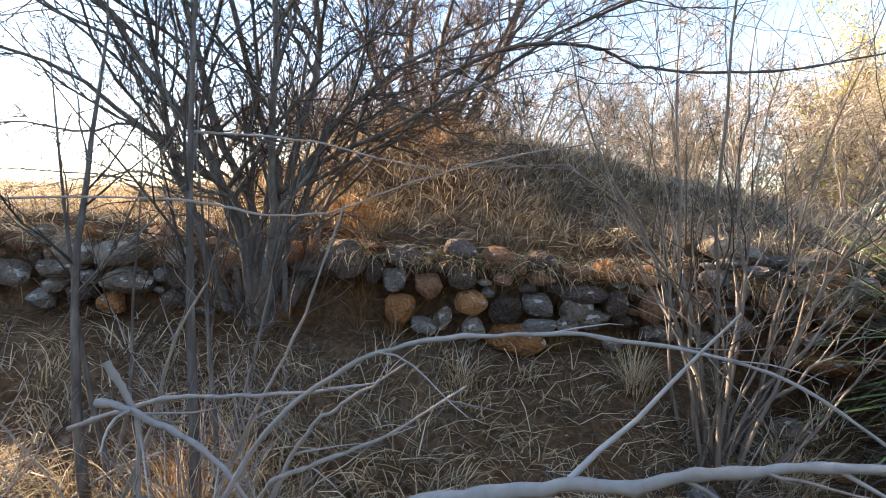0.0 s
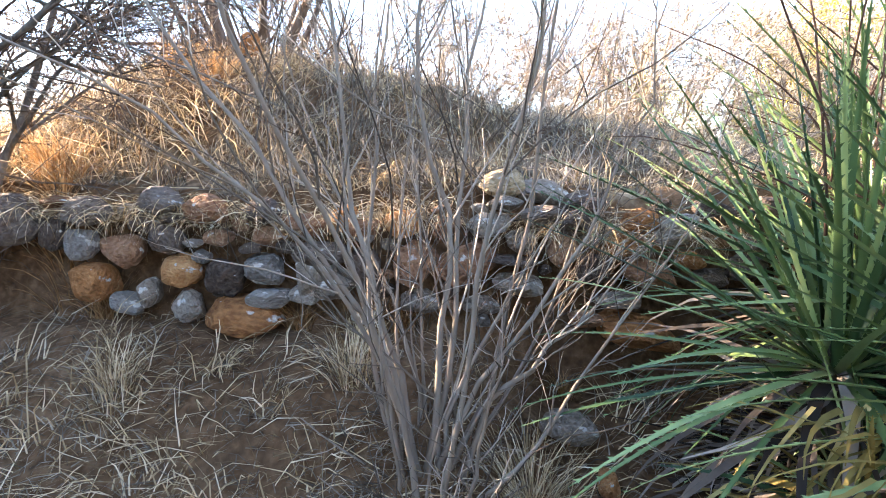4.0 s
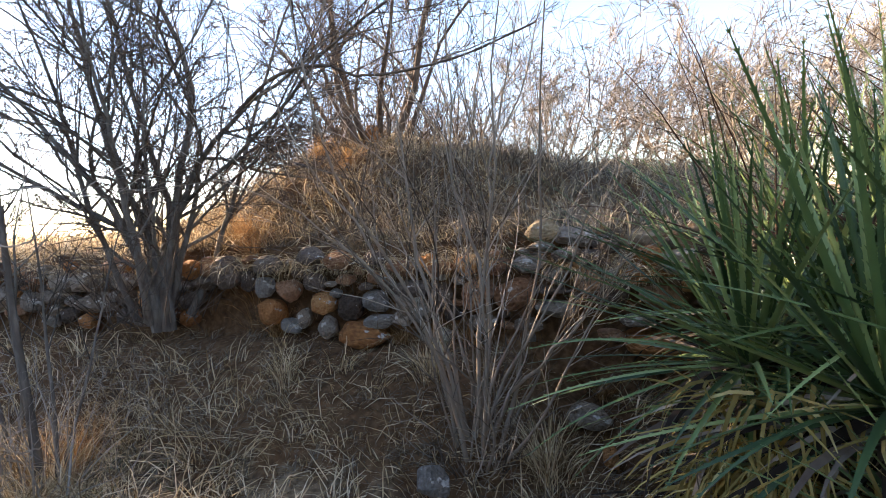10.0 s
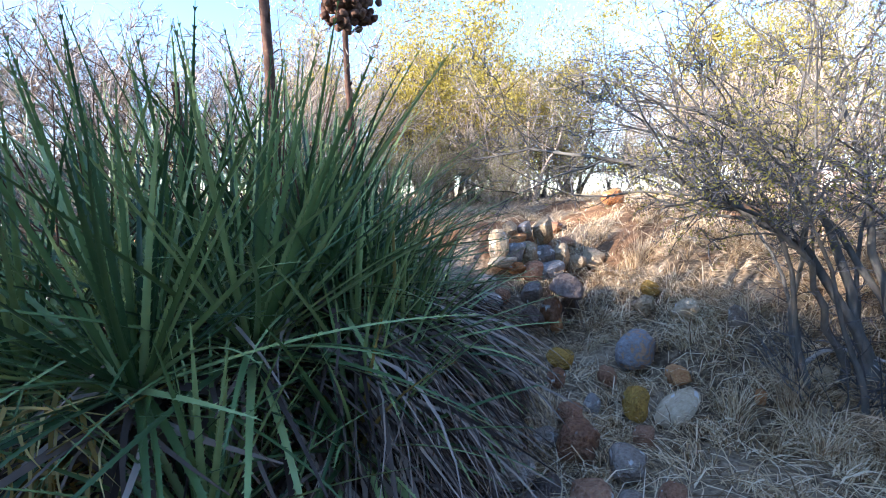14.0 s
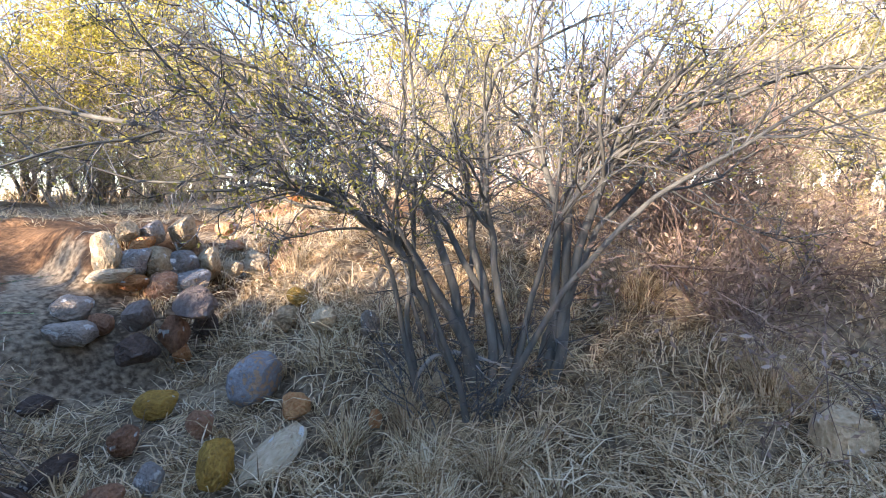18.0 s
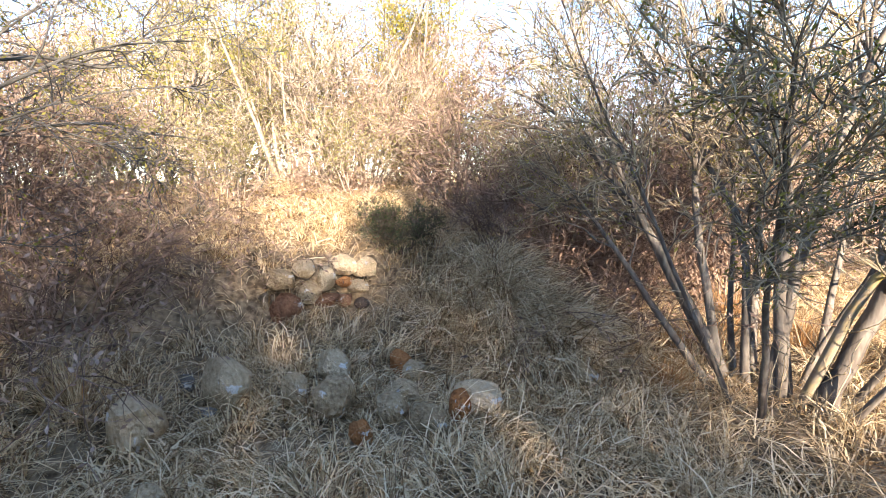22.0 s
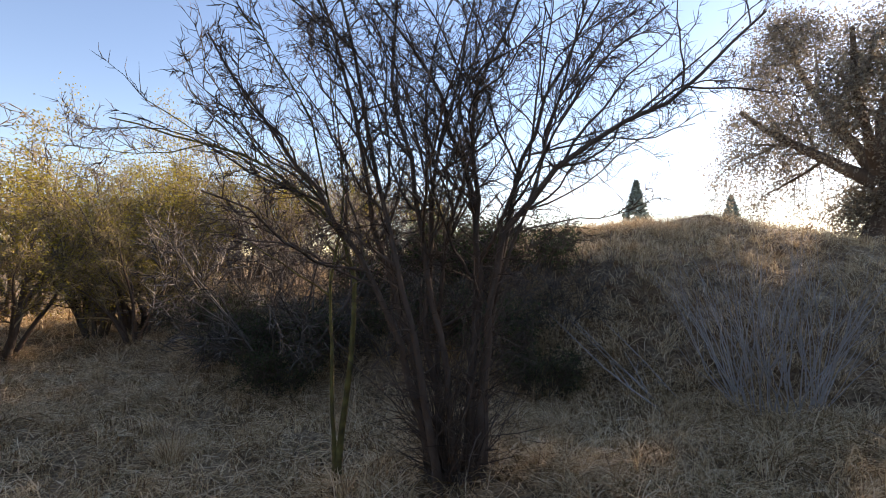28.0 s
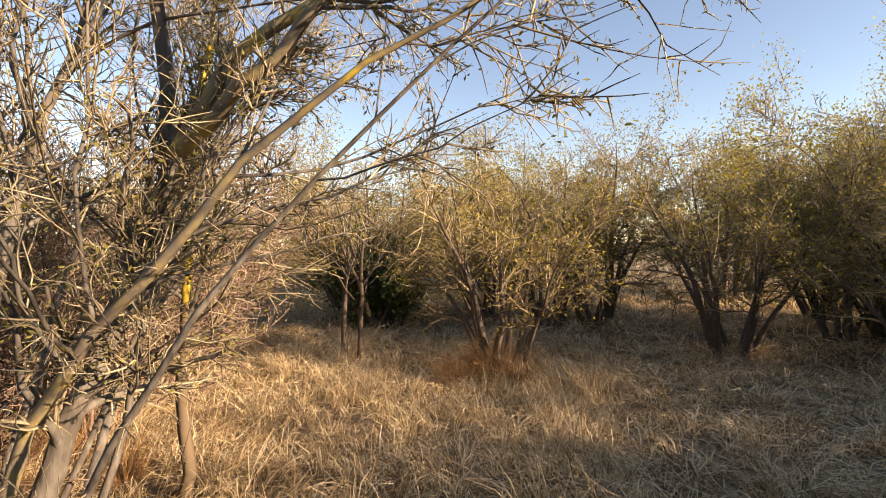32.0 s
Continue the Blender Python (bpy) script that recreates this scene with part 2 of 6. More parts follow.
# grey acacia twigs, their tone lowered to carry the shade they stand in
M_SHADEDTWIG = material("shaded_grey_twig", [(0.25, (0.042, 0.04, 0.038)), (0.55, (0.105, 0.10, 0.096)), (0.8, (0.24, 0.23, 0.22))], 0.85, 30, 4, 0.4, "island", 0.5)
M_BROOM = material("bleached_broom", [(0.25, (0.24, 0.22, 0.2)), (0.55, (0.42, 0.4, 0.375)), (0.8, (0.6, 0.58, 0.55))], 0.8, 30, 4, 0.3, "island", 0.4)
M_STALK = material("dry_flower_stalk", [(0.3, (0.05, 0.028, 0.018)), (0.6, (0.13, 0.075, 0.05)), (0.85, (0.27, 0.19, 0.14))], 0.9, 25, 5, 0.8)


def stone_material(name, a, b, c, lichen=0.0):
    m = material(name, [(0.3, a), (0.5, b), (0.72, c)], 0.92, 11, 2.2, 0.9, "object", 0.25, dist=0.05)
    if lichen:
        nt = m.node_tree
        n, link = nt.nodes, nt.links.new
        co, ns, rp, mx = n.new("ShaderNodeTexCoord"), n.new("ShaderNodeTexNoise"), n.new("ShaderNodeValToRGB"), n.new("ShaderNodeMix")
        mx.data_type = "RGBA"
        ns.inputs["Scale"].default_value, ns.inputs["Detail"].default_value = 3.4, 9
        link(co.outputs["Object"], ns.inputs["Vector"])
        rp.color_ramp.elements[0].position, rp.color_ramp.elements[1].position = 0.70 - lichen * 0.2, 0.74 - lichen * 0.2
        link(ns.outputs["Fac"], rp.inputs[0])
        link(rp.outputs[0], mx.inputs["Factor"])
        b_ = n["Principled BSDF"].inputs["Base Color"]
        link(b_.links[0].from_socket, mx.inputs["A"])
        mx.inputs["B"].default_value = (0.62, 0.585, 0.52, 1)
        link(mx.outputs["Result"], b_)
    return m


S_ORANGE = stone_material("orange_stone", (0.2, 0.085, 0.032), (0.44, 0.2, 0.075), (0.6, 0.34, 0.15), 0.3)
S_BROWN = stone_material("brown_stone", (0.14, 0.07, 0.038), (0.32, 0.17, 0.095), (0.46, 0.29, 0.175), 0.3)
S_GREY = stone_material("grey_stone", (0.13, 0.10, 0.075), (0.29, 0.235, 0.18), (0.45, 0.385, 0.31), 0.55)
S_DARK = stone_material("dark_stone", (0.06, 0.043, 0.032), (0.135, 0.10, 0.078), (0.25, 0.2, 0.16), 0.2)
S_WHITE = stone_material("lichened_stone", (0.15, 0.13, 0.11), (0.28, 0.25, 0.215), (0.42, 0.39, 0.35), 0.55)
S_PALE = stone_material("pale_yellow_stone", (0.22, 0.155, 0.085), (0.46, 0.35, 0.21), (0.64, 0.52, 0.35), 0.35)
S_TWO = material("two_tone_stone", [(0.43, (0.34, 0.22, 0.13)), (0.49, (0.2, 0.19, 0.185)), (0.7, (0.36, 0.345, 0.33))], 0.9, 9, 0.9, 0.8, dist=0.04)
S_YELLOW = stone_material("yellow_lichen_stone", (0.19, 0.11, 0.035), (0.40, 0.24, 0.05), (0.5, 0.34, 0.10), 0.25)

# ---- tools ----


def fast_mesh(name, verts, quads=None, tris=None, smooth=True):
    me = bpy.data.meshes.new(name)
    quads = np.zeros((0, 4), int) if quads is None else np.asarray(quads)
    tris = np.zeros((0, 3), int) if tris is None else np.asarray(tris)
    me.vertices.add(len(verts))
    me.vertices.foreach_set("co", np.asarray(verts, np.float32).ravel())
    me.loops.add(quads.size + tris.size)
    me.loops.foreach_set("vertex_index", np.concatenate([quads.ravel(), tris.ravel()]).astype(np.int32))
    starts = np.concatenate([np.arange(len(quads)) * 4, quads.size + np.arange(len(tris)) * 3]).astype(np.int32)
    me.polygons.add(len(starts))
    me.polygons.foreach_set("loop_start", starts)
    me.polygons.foreach_set("use_smooth", np.full(len(starts), smooth))
    me.update(calc_edges=True)
    return me


def part(name, me, mat, parent=None, label="", m=None):
    ob = new(name, me)
    if not me.materials:
        me.materials.append(mat)
    elif me.materials[0] != mat:
        ob.material_slots[0].link = "OBJECT"
        ob.material_slots[0].material = mat
    if parent:
        ob.parent = parent
    if m is not None:
        ob.matrix_local = m
    if label:
        tagged(ob, label)
    return ob


def unit(v):
    return v / np.maximum(np.linalg.norm(v, axis=-1, keepdims=True), 1e-9)


def hash2(i, j, seed):
    h = np.sin(i * 127.1 + j * 311.7 + seed * 74.7) * 43758.5453
    return h - np.floor(h)


def vnoise(x, y, size, seed=0):
    """Smooth value noise, 0 to 1, with cells of the given size."""
    x, y = np.asarray(x) / size, np.asarray(y) / size
    i, j = np.floor(x), np.floor(y)
    u, v = x - i, y - j
    u, v = u * u * (3 - 2 * u), v * v * (3 - 2 * v)
    a, b, c, d = hash2(i, j, seed), hash2(i + 1, j, seed), hash2(i, j + 1, seed), hash2(i + 1, j + 1, seed)
    return (a * (1 - u) + b * u) * (1 - v) + (c * (1 - u) + d * u) * v


def step(a, b, x):
    t = np.clip((np.asarray(x, float) - a) / (b - a), 0, 1)
    return t * t * (3 - 2 * t)


# ---- the lie of the land ----


def wall_line(x):
    return 2.45 + 0.19 * np.asarray(x, float)


def height(x, y, rough=True):
    x, y = np.asarray(x, float), np.asarray(y, float)
    floor_z = 0.05 + np.clip(0.03 * (y + 1), -0.32, 0.0) + 0.9 * step(-17, -40, y)
    # north bank with the stone wall, the terrace and the mound on it
    d = y - wall_line(x)
    hollow = step(-0.9, -0.3, x) * step(2.4, 1.2, x)
    toe = 0.62 - 0.34 * hollow
    bank = toe * step(-1.4, -0.05, d) ** 1.2
    face = (1.33 - toe) * step(0.18, 0.32, d)
    up = step(0.0, 1.5, d)
    mound = 0.88 * np.exp(-(((x + 3.35) / 1.75) ** 2) - ((y - 3.95) / 1.3) ** 2) + 0.42 * np.exp(-(((x + 0.9) / 2.2) ** 2) - ((y - 5.0) / 1.8) ** 2)
    edge_fade = step(3.1, 2.1, x + 1.3 * step(0.45, 1.0, d))
    north = (bank + face) * edge_fade + mound * up + 0.1 * up
    # north-east and east bank
    foot = np.interp(y, [-30, -14, -9, -6, -5, -4.2, -3.6, -2.7, -1.3, 0.7, 1.5, 2.5, 4.0, 6.0], [13, 12.5, 10.5, 7.6, 6.3, 5.6, 5.15, 5.2, 5.1, 4.15, 4.0, 4.05, 4.5, 5.0])
    e = x - foot
    high = np.interp(e, [0, 0.9, 1.3, 1.6, 2.6, 4.5, 9, 30], [0, 0.5, 0.68, 0.95, 1.35, 1.5, 1.5, 1.4])
    low = np.interp(e, [0, 0.9, 1.42, 1.6, 2.6, 4.5, 9, 30], [0, 0.26, 0.40, 0.86, 1.2, 1.5, 1.55, 1.4])
    south = step(-0.4, -1.4, y)
    east = high * (1 - south) + low * south + 0.5 * np.exp(-(((x - 6.0) / 0.75) ** 2) - ((y + 4.0) / 0.55) ** 2)
    slope = np.interp(y, [2.85, 3.05, 3.5, 3.8, 6.6, 9.0], [0, 0.12, 0.5, 0.6, 1.2, 1.3])
    slope = slope + 0.42 * step(3.78, 4.12, y) * step(5.9, 4.6, y) * step(4.05, 4.4, x) * step(5.6, 5.2, x)
    ne = slope * step(2.5, 3.4, x + 1.9 * step(3.2, 3.8, y)) * step(24, 14, x)
    # west bank
    toe_w = np.interp(y, [-30, -15, -11, -8.5, -6, -4, -2, 0, 1.5], [-6, -3.5, -0.9, -0.7, -1.6, -2.6, -3.7, -4.4, -5.0])
    w = toe_w - x
    top = np.interp(y, [-20, -8.5, -6, -3, -0.5, 1.5], [1.2, 1.35, 2.2, 2.5, 1.95, 1.2])
    west = top * (0.55 * step(0, 3.2, w) + 0.45 * step(1.5, 7.5, w)) - 0.9 * step(14, 40, w)
    z = floor_z
    k = 0.16
    for h in (north, east, ne, west):
        h = h + floor_z * step(0.3, -0.2, h)
        m = np.clip(0.5 + 0.5 * (h - z) / k, 0, 1)
        z = z * (1 - m) + h * m + k * m * (1 - m) * 0.35
    far = step(20, 60, np.hypot(x, y))
    z = z * (1 - far) + 1.3 * far
    if rough:
        near = 1 - step(12, 25, np.hypot(x - 1, y + 3))
        z = z + near * (0.11 * (vnoise(x, y, 0.8, 1) - 0.5) + 0.075 * (vnoise(x, y, 0.27, 2) - 0.5) + 0.02 * (vnoise(x, y, 0.09, 3) - 0.5)) + 0.3 * (vnoise(x, y, 9, 4) - 0.5) * (1 - near)
    return z


def spaced(lo, hi, a, b, fine, n_out, reach):
    core = np.arange(a, b + fine / 2, fine)
    left = a - np.geomspace(fine, a - lo, n_out)[::-1]
    right = b + np.geomspace(fine, hi - b, n_out)
    return np.concatenate([left, core, right])


def worn(x, y):
    """Where the terrace and the crest of the east bank are bare orange earth."""
    terrace = step(3.2, 3.7, y) * step(2.7, 3.2, x) * step(9.5, 7.5, x) * step(7.5, 6, y)
    crest = step(5.3, 5.9, x) * step(9, 7.5, x) * step(1.2, 2.2, y) * step(4.6, 3.8, y)
    return np.maximum(terrace, crest) * step(0.85, 0.45, vnoise(x, y, 0.45, 91))


def build_ground():
    xs, ys = spaced(-900, 900, -7, 8.5, 0.07, 55, 0), spaced(-900, 900, -8, 6, 0.07, 55, 0)
    X, Y = np.meshgrid(xs, ys)
    Z = height(X, Y)
    V = np.stack([X, Y, Z], -1).reshape(-1, 3)
    nx, ny = len(xs), len(ys)
    i = (np.arange(ny - 1)[:, None] * nx + np.arange(nx - 1)).ravel()
    me = fast_mesh("ground", V, np.stack([i, i + 1, i + nx + 1, i + nx], -1))
    lit = me.attributes.new("litter", "FLOAT", "POINT")
    d = Y - wall_line(X)
    wet = np.exp(-(((X - 2.6) / 0.8) ** 2) - ((Y + 4.25) / 0.35) ** 2)
    lit.data.foreach_set("value", ((1 - 0.7 * wet) * (1 - 0.85 * step(-1.1, -0.4, d) * step(0.36, 0.26, d) * step(2.8, 2.1, X) * step(-8, -6, X)) * (1 - 0.9 * worn(X, Y)) * (1 - 0.45 * step(0.6, 1.4, d) * step(0.8, -0.3, X) * step(-5.5, -4.5, X)) * (1 - 0.4 * step(0.2, 1.0, Y) * step(2.7, 1.9, X)) * (1 - 0.35 * step(-2.5, -5, X) * step(0.5, -1, Y))).ravel().astype(np.float32))
    tagged(part("ground", me, M_EARTH), "dry brown earth floor and banks under matted straw", "ground", kind="structure")


build_ground()

# ---- grass ----


def ribbons(p, yaw, length, width, lift, bend, rng, segs=3):
    """Tapered bent blades from points p; lift: rise per length at the root, bend: how it changes to the tip."""
    n = len(p)
    s = np.linspace(0, 1, segs + 1)
    ang = lift[:, None] + bend[:, None] * s[None]
    dx = np.cumsum(np.cos(ang[:, :-1]), 1) / segs
    dz = np.cumsum(np.sin(ang[:, :-1]), 1) / segs
    dx, dz = np.concatenate([np.zeros((n, 1)), dx], 1) * length[:, None], np.concatenate([np.zeros((n, 1)), dz], 1) * length[:, None]
    turn = yaw[:, None] + rng.normal(0, 0.35, n)[:, None] * s[None]
    c = np.stack([p[:, 0, None] + dx * np.cos(turn), p[:, 1, None] + dx * np.sin(turn), p[:, 2, None] + dz], -1)
    side = np.stack([-np.sin(yaw), np.cos(yaw), rng.normal(0, 0.5, n)], -1)
    side = unit(side)[:, None] * (width[:, None] * (1 - 0.85 * s[None] ** 1.5))[..., None] * 0.5
    V = np.stack([c - side, c + side], 2)
    k = 2 * (segs + 1)
    base = (np.arange(n) * k)[:, None] + 2 * np.arange(segs)[None]
    Q = np.stack([base, base + 1, base + 3, base + 2], -1).reshape(-1, 4)
    return V.reshape(-1, 3), Q


def join(pieces):
    V, Q, at = [], [], 0
    for v, q in pieces:
        V.append(v)
        Q.append(q + at)
        at += len(v)
    return np.concatenate(V), np.concatenate(Q)


def grass_cover(name, label, box, count, length, lift, seed, mat, keep=None, width=(0.003, 0.006), segs=3):
    rng = np.random.default_rng(seed)
    x, y = rng.uniform(box[0], box[1], count), rng.uniform(box[2], box[3], count)
    if keep is not None:
        ok = rng.random(count) < keep(x, y)
        x, y = x[ok], y[ok]
    # blades gather in tufts that lie over to one side
    tufts = max(1, len(x) // 16)
    who = rng.integers(0, tufts, len(x))
    gather = rng.random(len(x)) < 0.62
    out = rng.normal(0, 0.16 * length[1], (len(x), 2))
    x = np.where(gather, x[who] + out[:, 0], x)
    y = np.where(gather, y[who] + out[:, 1], y)
    n = len(x)
    p = np.stack([x, y, height(x, y) + rng.uniform(-0.01, 0.02, n)], -1)
    yaw = 12.6 * vnoise(x, y, 0.55, seed + 5) + 6.3 * vnoise(x, y, 1.9, seed + 6) + rng.normal(0, 0.75, n)
    yaw = np.where(gather & (rng.random(n) < 0.6), np.arctan2(out[:, 1], out[:, 0]) + rng.normal(0, 0.4, n), yaw)
    ln = rng.uniform(*length, n) * (0.6 + 0.8 * vnoise(x, y, 0.6, seed + 7))
    lf = np.abs(rng.normal(lift, 0.3, n)) + np.where(gather, 0.12, 0)
    bd = -lf * rng.uniform(0.8, 1.9, n)
    me = fast_mesh(name, *ribbons(p, yaw, ln, rng.uniform(*width, n), lf, bd, rng, segs))
    return tagged(part(name, me, mat), label, "grass", kind="stuff")


def bare(x, y):
    """Thin cover on the earth face under the wall, and on the worn lip of the terrace."""
    d = y - wall_line(x)
    hollow = step(-0.9, -0.3, x) * step(2.4, 1.2, x)
    face = step(-0.95 - 0.1 * hollow, -0.35 - 0.1 * hollow, d) * step(0.30, 0.2, d) * step(2.7, 2.0, x)
    near_wall = step(-0.3, -0.1, d) * step(0.30, 0.2, d) * step(2.7, 2.0, x)
    soil = worn(x, y)
    return np.clip(0.5 + 0.8 * vnoise(x, y, 0.5, 31), 0, 1) * (1 - 0.9 * soil) * (1 - 0.45 * face) * (1 - 0.5 * face * hollow) * (1 - 0.85 * near_wall)


def damp(x, y):
    return np.exp(-(((x - 2.6) / 0.8) ** 2) - ((y + 4.25) / 0.35) ** 2)


def meadow_cover(x, y):
    return bare(x, y) * (1 - 0.85 * damp(x, y))


def floor_cover(x, y):
    """Straw on the ditch floor, thinning out towards the earth bank under the wall."""
    return meadow_cover(x, y) * (1 - 0.95 * step(0.1, 0.8, y) * step(2.7, 1.9, x))


grass_cover("matted_grass", "matted dry straw-coloured grass on the ditch floor", (-4.5, 6.0, -4.0, 2.8), 62000, (0.1, 0.32), 0.3, 11, M_STRAW, floor_cover, (0.005, 0.010), 2)
grass_cover("dry_weeds", "short grey-brown dead weeds on the earth bank", (-4.5, 2.6, 0.2, 2.3), 34000, (0.05, 0.17), 0.5, 19, M_WEED, bare, (0.003, 0.007), 2)
grass_cover("matted_grass", "matted dry straw-coloured grass on the meadow", (-5, 9.5, -9.5, -3.0), 60000, (0.1, 0.3), 0.18, 12, M_STRAW, meadow_cover, (0.006, 0.012), 2)
grass_cover("dry_grass", "dry grass on the mound and terrace above the wall", (-8, 3.5, 1.2, 7.0), 60000, (0.08, 0.3), 0.6, 13, M_STRAW, bare, (0.004, 0.009), 2)
grass_cover("dry_grass", "dry grass on the sunlit east bank", (4.5, 12.0, -5.0, 7.5), 60000, (0.08, 0.28), 0.45, 14, M_STRAW, bare, (0.005, 0.011), 2)
grass_cover("dry_grass", "frosted grey dry grass on the west bank slope", (-13, -1.5, -10.0, 2.0), 42000, (0.14, 0.38), 0.6, 15, M_STRAW, bare, (0.005, 0.010), 2)
grass_cover("dry_grass", "dry grass of the far meadow", (-8, 14, -24.0, -9.0), 46000, (0.2, 0.45), 0.45, 16, M_STRAW, bare, (0.010, 0.018), 2)
grass_cover("dry_grass", "dry grass of the fields around", (-32, 32, -30, 30), 40000, (0.3, 0.7), 0.9, 17, M_STRAW, lambda x, y: (np.hypot(x - 1, y + 3) > 14).astype(float), (0.015, 0.03), 2)
grass_cover("green_grass", "short green grass shoots among the straw", (-4, 5, -4.5, 2.0), 8000, (0.05, 0.16), 0.9, 18, M_GREENGRASS, lambda x, y: np.maximum(step(0.55, 0.8, vnoise(x, y, 0.9, 77)) * np.where(y > -1.5, step(1.6, 0.8, x), 1.0), damp(x, y)))

def tufts(name, label, box, count, blades, length, seed, mat, keep=None, width=(0.004, 0.008), droop=1.5):
    """Clumps of dry blades that lean over together and arch back to the ground."""
    rng = np.random.default_rng(seed)
    cx, cy = rng.uniform(box[0], box[1], count), rng.uniform(box[2], box[3], count)
    ok = rng.random(count) < (bare(cx, cy) if keep is None else keep(cx, cy))
    cx, cy = cx[ok], cy[ok]
    size = rng.uniform(0.6, 1.25, len(cx))
    lean = 9.0 * vnoise(cx, cy, 1.6, seed + 1) + rng.normal(0, 0.8, len(cx))
    who = np.repeat(np.arange(len(cx)), blades)
    n = len(who)
    a, r = rng.uniform(0, 6.3, n), 0.22 * length[1] * size[who] * np.sqrt(rng.random(n))
    x, y = cx[who] + r * np.cos(a), cy[who] + r * np.sin(a)
    p = np.stack([x, y, height(x, y) - 0.01], -1)
    yaw = np.where(rng.random(n) < 0.7, lean[who] + rng.normal(0, 0.6, n), a)
    me = fast_mesh(name, *ribbons(p, yaw, rng.uniform(*length, n) * size[who], rng.uniform(*width, n), rng.uniform(0.7, 1.35, n), -droop * rng.uniform(0.6, 1.3, n), rng, 3))
    return tagged(part(name, me, mat), label, "grass", kind="stuff")


tufts("grass_clumps", "arching clumps of dry straw on the ditch floor", (-4.5, 6.0, -4.0, 2.0), 1500, 24, (0.14, 0.36), 301, M_STRAW, floor_cover, (0.006, 0.011), 2.1)
tufts("grass_clumps", "arching clumps of golden dry grass on the meadow", (-4, 9, -12.5, -3.6), 3000, 28, (0.16, 0.4), 302, M_STRAW, meadow_cover, (0.005, 0.010), 2.7)
tufts("grass_clumps", "upright golden clumps of dry grass in the lit meadow", (1.6, 6.5, -10.5, -5.9), 330, 34, (0.2, 0.5), 307, M_STRAW, meadow_cover, (0.004, 0.008), 0.9)
tufts("grass_clumps", "tall dry grass coloured orange as if sunlit round the foot of a meadow tree", (2.6, 3.6, -10.6, -9.5), 40, 34, (0.3, 0.65), 308, M_SUNLITGRASS, None, (0.004, 0.009), 0.8)
tufts("grass_clumps", "frosted clumps of dry grass on the west slope", (-9, -1.3, -9, 1.2), 2200, 24, (0.16, 0.4), 303, M_STRAW, width=(0.004, 0.009), droop=2.0)
tufts("grass_clumps", "drooping straw clumps on the east bank", (4.3, 9.5, -5.2, 4.5), 1700, 24, (0.15, 0.36), 304, M_STRAW, width=(0.006, 0.012), droop=2.3)
tufts("grass_clumps", "thick hanging mat of long pale straw on the bank's shoulder", (5.0, 6.7, -4.7, -3.2), 420, 22, (0.3, 0.62), 306, M_STRAW, lambda x, y: 0 * x + 1, (0.007, 0.013), 2.5)
tufts("grass_clumps", "grey-brown dry weeds on the mound", (-6.5, 2.2, 2.3, 6.2), 2000, 22, (0.1, 0.3), 305, M_WEED, width=(0.004, 0.008), droop=1.0)

# ---- shrubs and trees ----


def strands(start, aim, length, P, wig, trop, rng, flare=0):
    """Wandering lines; trop pulls all of them one way, flare away from the plant's axis."""
    n = len(start)
    pts, d = np.zeros((n, P, 3)), unit(aim)
    pts[:, 0] = start
    for i in range(1, P):
        out = unit(pts[:, i - 1] * (1, 1, 0)) * flare * i / P
        d = unit(d + wig * rng.normal(0, 1, (n, 3)) + np.asarray(trop) + out)
        pts[:, i] = pts[:, i - 1] + d * (length / (P - 1))[:, None]
    return pts


def tubes(pts, rad, sides, rng):
    n, P, _ = pts.shape
    tan = unit(np.gradient(pts, axis=1))
    ref = unit(rng.normal(0, 1, (n, 1, 3)))
    a = unit(np.cross(tan, ref))
    b = np.cross(tan, a)
    th = np.arange(sides) * 2 * np.pi / sides
    ring = a[:, :, None] * np.cos(th)[:, None] + b[:, :, None] * np.sin(th)[:, None]
    V = (pts[:, :, None] + ring * rad[:, :, None, None]).reshape(-1, 3)
    base = (np.arange(n) * P * sides)[:, None, None] + (np.arange(P - 1) * sides)[None, :, None]
    k = np.arange(sides)[None, None]
    k2 = (k + 1) % sides
    return V, np.stack([base + k, base + k2, base + sides + k2, base + sides + k], -1).reshape(-1, 4)


def children(pts, rad, length, kids, span, ang, lr, rr, rng, minimum=0.05):
    n, P, _ = pts.shape
    who = np.repeat(np.arange(n), kids)
    u = rng.uniform(*span, len(who))
    f = u * (P - 1)
    i = np.minimum(f.astype(int), P - 2)
    g = (f - i)[:, None]
    s = pts[who, i] * (1 - g) + pts[who, i + 1] * g
    t = unit(pts[who, i + 1] - pts[who, i])
    side = unit(np.cross(t, rng.normal(0, 1, t.shape)))
    a = rng.uniform(*ang, len(who))[:, None]
    ln = np.maximum(length[who] * rng.uniform(*lr, len(who)) * (1.15 - 0.6 * u), minimum)
    r = (rad[who, i] * (1 - g[:, 0]) + rad[who, i + 1] * g[:, 0]) * rr
    return s, t * np.cos(a) + side * np.sin(a), ln, r


def leaf_quads(at, size, rng):
    n = len(at)
    u, v = unit(rng.normal(0, 1, (n, 3))), rng.normal(0, 1, (n, 3))
    v = unit(np.cross(u, v))
    u, v = u * (size * rng.uniform(0.7, 1.4, n))[:, None], v * (size * 0.45)[:, None]
    V = np.stack([at - u, at + v, at + u, at - v], 1).reshape(-1, 3)
    return V, np.arange(4 * n).reshape(-1, 4)


